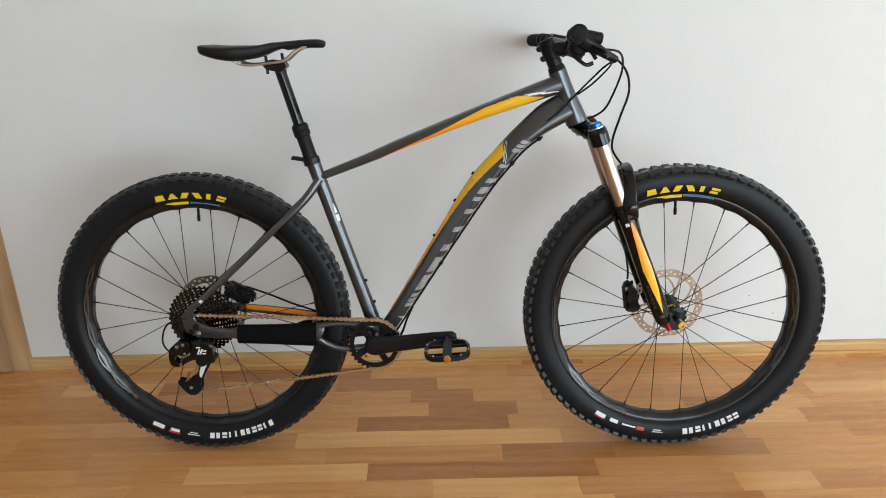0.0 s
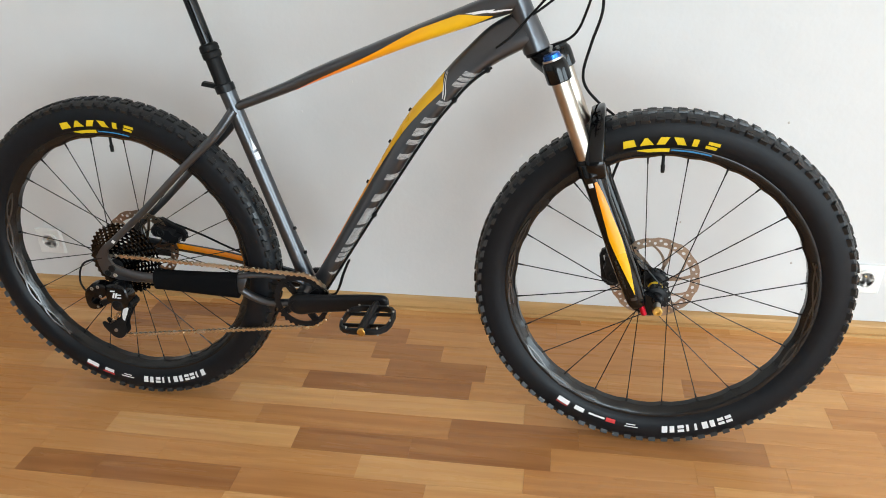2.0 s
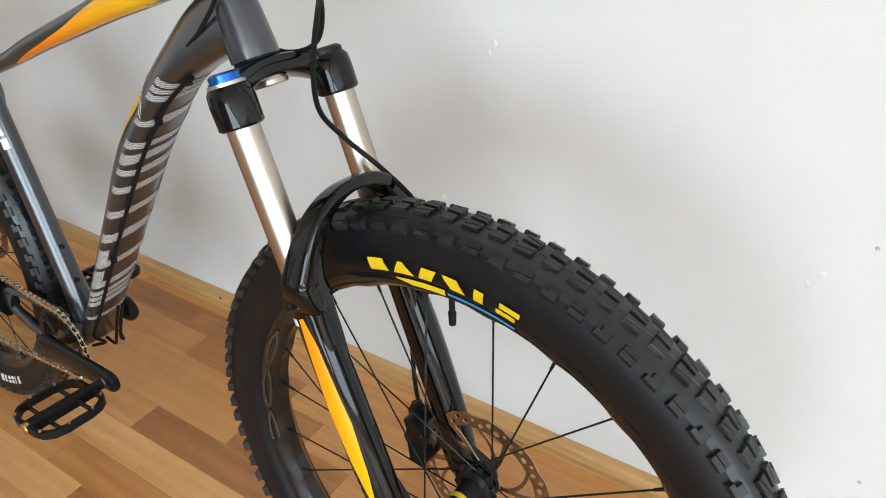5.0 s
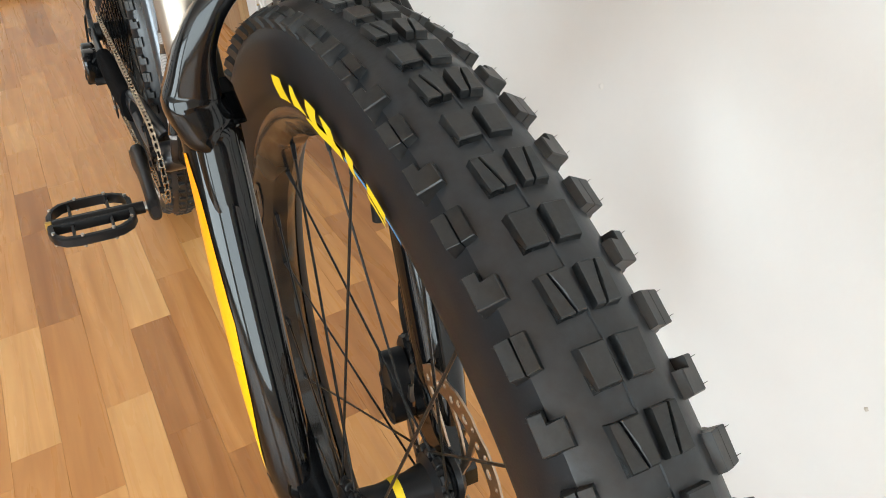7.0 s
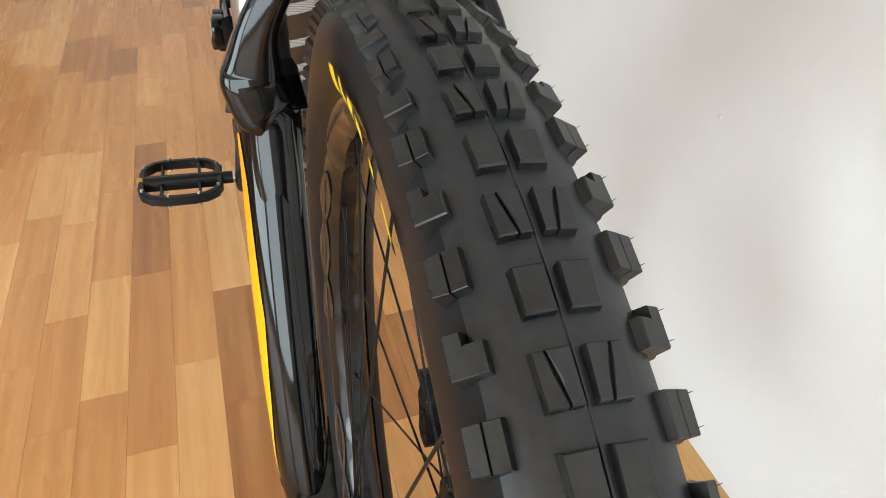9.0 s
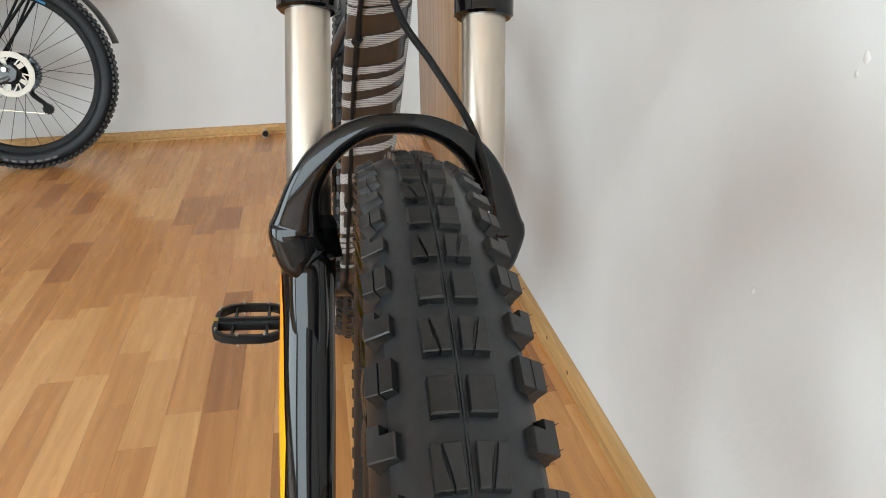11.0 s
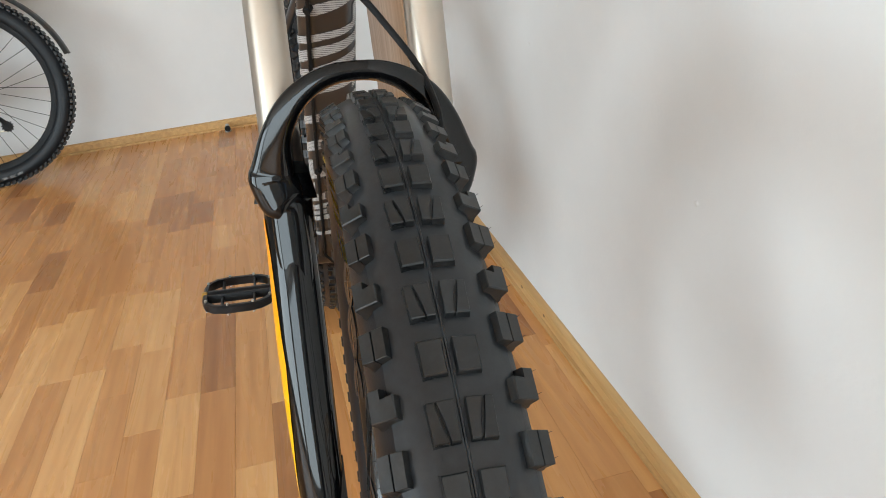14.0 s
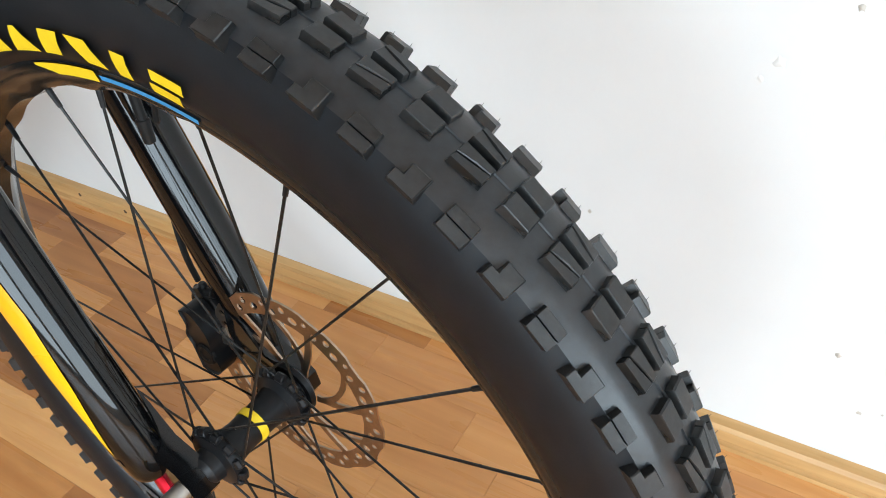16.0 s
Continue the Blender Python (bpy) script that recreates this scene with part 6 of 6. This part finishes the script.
rings = [[(x, w * math.cos(math.tau * j / 20), z + h * math.sin(math.tau * j / 20)) for j in range(20)] for x, z, w, h in ((0.19, 0.985, 0.05, 0.012), (0.22, 0.985, 0.075, 0.022), (0.32, 0.985, 0.05, 0.018), (0.42, 0.99, 0.022, 0.013), (0.455, 0.988, 0.008, 0.006))]
part("saddle", Build().loft(rings), SADDLE, second, "black saddle")
part("crank_arm", Build().tube([(0.475, 0.075, 0.325), (0.55, 0.082, 0.31), (0.645, 0.088, 0.29)], 0.012, 12), MATT, second, "black crank arm")
part("motor_cover", Build().lathe((0.485, -0.05, 0.345), (0, 1, 0), [(0, 0.055), (0.01, 0.066), (0.09, 0.066), (0.10, 0.055)], 28), MATT, second, "black round drive cover")


def guard(hub, a0, a1, r):
    rows = []
    for i in range(41):
        th = a0 + (a1 - a0) * i / 40
        rows.append([wheel_pt(hub, th, rr, y) for y, rr in ((-0.034, r - 0.010), (-0.028, r - 0.002), (0, r + 0.001), (0.028, r - 0.002), (0.034, r - 0.010), (0.032, r - 0.013), (0.026, r - 0.0055), (0, r - 0.0025), (-0.026, r - 0.0055), (-0.032, r - 0.013))])
    return part("mudguard", Build().loft(rows), GUARD, second, "dark grey plastic mudguard", sharp=60)


guard(H2, 166, 20, 0.402)
for s in (-1, 1):
    for x0, x1 in ((-0.085, -0.02), (-0.055, 0.055)):
        part("rack_strut", Build().cyl((0.062, 0.073 * s, 0.445), (-0.165, 0.055 * s, 0.714), 0.0055, n=10) if x0 < -0.06 else Build().cyl((0.045, 0.073 * s, 0.450), (-0.125, 0.055 * s, 0.714), 0.0048, n=10), MATT, second)
    part("rack_rail", Build().tube([(-0.20, 0.05 * s, 0.712), (-0.08, 0.055 * s, 0.714), (0.06, 0.055 * s, 0.716), (0.10, 0.05 * s, 0.716), (0.20, 0.045 * s, 0.700)], 0.0055, 10), MATT, second)
part("brake_caliper", Build().lathe((0.085, 0.058, 0.388), (0, 1, 0), [(0, 0.020), (0.004, 0.026), (0.022, 0.026), (0.028, 0.018)], 20), ANOD, second, "black rear brake caliper")
part("brake_caliper_bolt", Build().cyl((0.012, 0.074, 0.392), (0.012, 0.082, 0.392), 0.010, n=18, bevel=0.001), STEEL, second)
part("kick_arm", Build().cyl((0.16, 0.072, 0.50), (0.19, 0.078, 0.53), 0.014, n=14, bevel=0.002), MATT, second)
d2 = part("derailleur", Build().tube([(-0.012, -0.075, 0.33), (-0.020, -0.072, 0.285), (-0.060, -0.068, 0.245), (-0.075, -0.066, 0.215)], lambda k: 0.011 - 0.003 * k, 12), MATT, second, "black rear derailleur")
part("jockey_wheel", toothed(Vector((-0.070, 0, 0.225)), -0.068, -0.060, 0.020, 12, 0.003, 0.004), MATT, d2)
part("chain", Build().tube([(-0.070, -0.064, 0.205), (0.20, -0.056, 0.245), (0.475, -0.05, 0.275)], 0.0030, 6), CHAIN, second, "dark chain")
part("cassette", toothed(H2, -0.055, -0.030, 0.075, 36, 0.003, 0.015), COG, second)

for lo, hi, mt in ((79, 74, YELLOW), (122, 115, BLUE)):
    rows = [[wheel_pt(H2, lo + (hi - lo) * i / 6, r, yy) for r, yy in ((0.2905, 0.0152), (0.299, 0.0180))] for i in range(7)]
    part("rim_sticker", Build().loft(rows, close=False), mt, second, "small coloured rim sticker")
bag = thing("rack_bag", "black fabric bag with a grey ring emblem on the rack", "bag", BIKE2)
rings = []
for x, z0, z1, w in spline([np.array(q) for q in ((-0.240, 0.722, 0.745, 0.040), (-0.234, 0.705, 0.770, 0.058), (-0.204, 0.698, 0.822, 0.070), (-0.154, 0.702, 0.860, 0.075), (-0.119, 0.722, 0.872, 0.075), (0.03, 0.724, 0.876, 0.075), (0.085, 0.724, 0.862, 0.072), (0.110, 0.728, 0.818, 0.066), (0.116, 0.74, 0.77, 0.045))], 4):
    rings.append([(x, w * math.copysign(abs(math.cos(math.tau * j / 28)) ** 0.45, math.cos(math.tau * j / 28)), (z0 + z1) / 2 + (z1 - z0) / 2 * math.copysign(abs(math.sin(math.tau * j / 28)) ** 0.55, math.sin(math.tau * j / 28))) for j in range(28)])
part("bag_body", Build().loft(rings), FABRIC, bag, sharp=50)
part("emblem", Build().lathe((-0.180, 0.0735, 0.738), (0, 1, 0), [(0, 0.0165), (0.0022, 0.0165), (0.0022, 0.0085), (0, 0.0085)], 28, True), REFLECT, bag, "grey ring emblem")
part("bag_strap", Build().box(-0.152, -0.116, -0.0765, 0.0765, 0.712, 0.868, (0.0, 0.004)), MATT, bag, "black strap")
part("zip_cord", Build().tube([(-0.10, 0.05, 0.876), (-0.14, 0.03, 0.876), (-0.18, 0.01, 0.858), (-0.226, 0.0, 0.818)], 0.0035, 8), MATT, bag, "looped zip cord")

# ---- parquet strips ----
ROW_W, ROW_Y = 0.0686, -0.5577
KNOWN = {-6: (0.30, 0.604, 0.93), -5: (0.355, 0.525, 0.709, 0.911), -4: (0.30, 0.578, 0.83), -3: (-0.341, 0.02, 0.382, 0.80), -2: (-0.25, -0.02, 0.224, 0.475, 0.935),
         -1: (-0.30, 0.006, 0.313, 0.77, 1.06), 0: (-0.30, -0.027, 0.425, 0.691, 1.0), 1: (-0.15, 0.138, 0.589, 0.945), 2: (0.02, 0.338, 0.745, 1.02), 3: (-0.276, 0.028, 0.33, 0.62), 4: (-0.16, 0.13, 0.42)}
TONE = {(-2, 2): 2, (-2, 3): 2, (0, 2): 0, (-1, 3): 0, (0, 1): 2, (1, 2): 2, (-6, 0): 0, (-5, 1): 0, (1, 0): 1, (-3, 2): 0, (2, 0): 0, (-1, 2): 1}
rng = random.Random(11)
strips = []
for row in range(-8, 54):
    yc = ROW_Y - row * ROW_W
    y0, y1 = max(yc - ROW_W / 2, ROOM_Y0), min(yc + ROW_W / 2, 0.0)
    if y1 - y0 < 0.01:
        continue
    joints = list(KNOWN.get(row, ()))
    if not joints:
        joints = [rng.uniform(-0.2, 0.2)]
    first = len(joints)
    while joints[0] > ROOM_X0:
        joints.insert(0, joints[0] - rng.choice((0.19, 0.26, 0.30, 0.36, 0.44)) * rng.uniform(0.9, 1.1))
    lead = len(joints) - first
    while joints[-1] < ROOM_X1:
        joints.append(joints[-1] + rng.choice((0.19, 0.26, 0.30, 0.36, 0.44)) * rng.uniform(0.9, 1.1))
    for i, (a, c) in enumerate(zip(joints, joints[1:])):
        tone = TONE.get((row, i - lead), rng.choices((0, 1, 2), (0.09, 0.68, 0.23))[0])
        strips.append((max(a, ROOM_X0), min(c, ROOM_X1), y0, y1, tone))
strips = [q for q in strips if q[1] - q[0] > 0.02]
GAP = 0.00005


def strip_box(b, x0, x1, y0, y1):
    e = 0.00014
    p = [(x0 + GAP, y0 + GAP), (x1 - GAP, y0 + GAP), (x1 - GAP, y1 - GAP), (x0 + GAP, y1 - GAP)]
    q = [(x0 + GAP + e, y0 + GAP + e), (x1 - GAP - e, y0 + GAP + e), (x1 - GAP - e, y1 - GAP - e), (x0 + GAP + e, y1 - GAP - e)]
    b.loft([[(x, y, -0.008) for x, y in p], [(x, y, -0.0005) for x, y in p], [(x, y, 0) for x, y in q]])


OAKS = (OAK_DARK, OAK_MID, OAK_LIGHT)
near = sorted(strips, key=lambda q: math.hypot((q[0] + q[1]) / 2 - 0.35, ((q[2] + q[3]) / 2 + 0.65) * 1.3))
for x0, x1, y0, y1, tone in near[:300]:
    b = Build()
    cx, cy = (x0 + x1) / 2, (y0 + y1) / 2
    strip_box(b, x0 - cx, x1 - cx, y0 - cy, y1 - cy)
    o = part("floor_strip", b, OAKS[tone], floor, sharp=30)
    o.location = (cx, cy, 0)
for tone in range(3):
    b = Build()
    for x0, x1, y0, y1, t in near[300:]:
        if t == tone:
            strip_box(b, x0, x1, y0, y1)
    part("floor_strips", b, OAKS[tone], floor, kind="stuff", sharp=30)
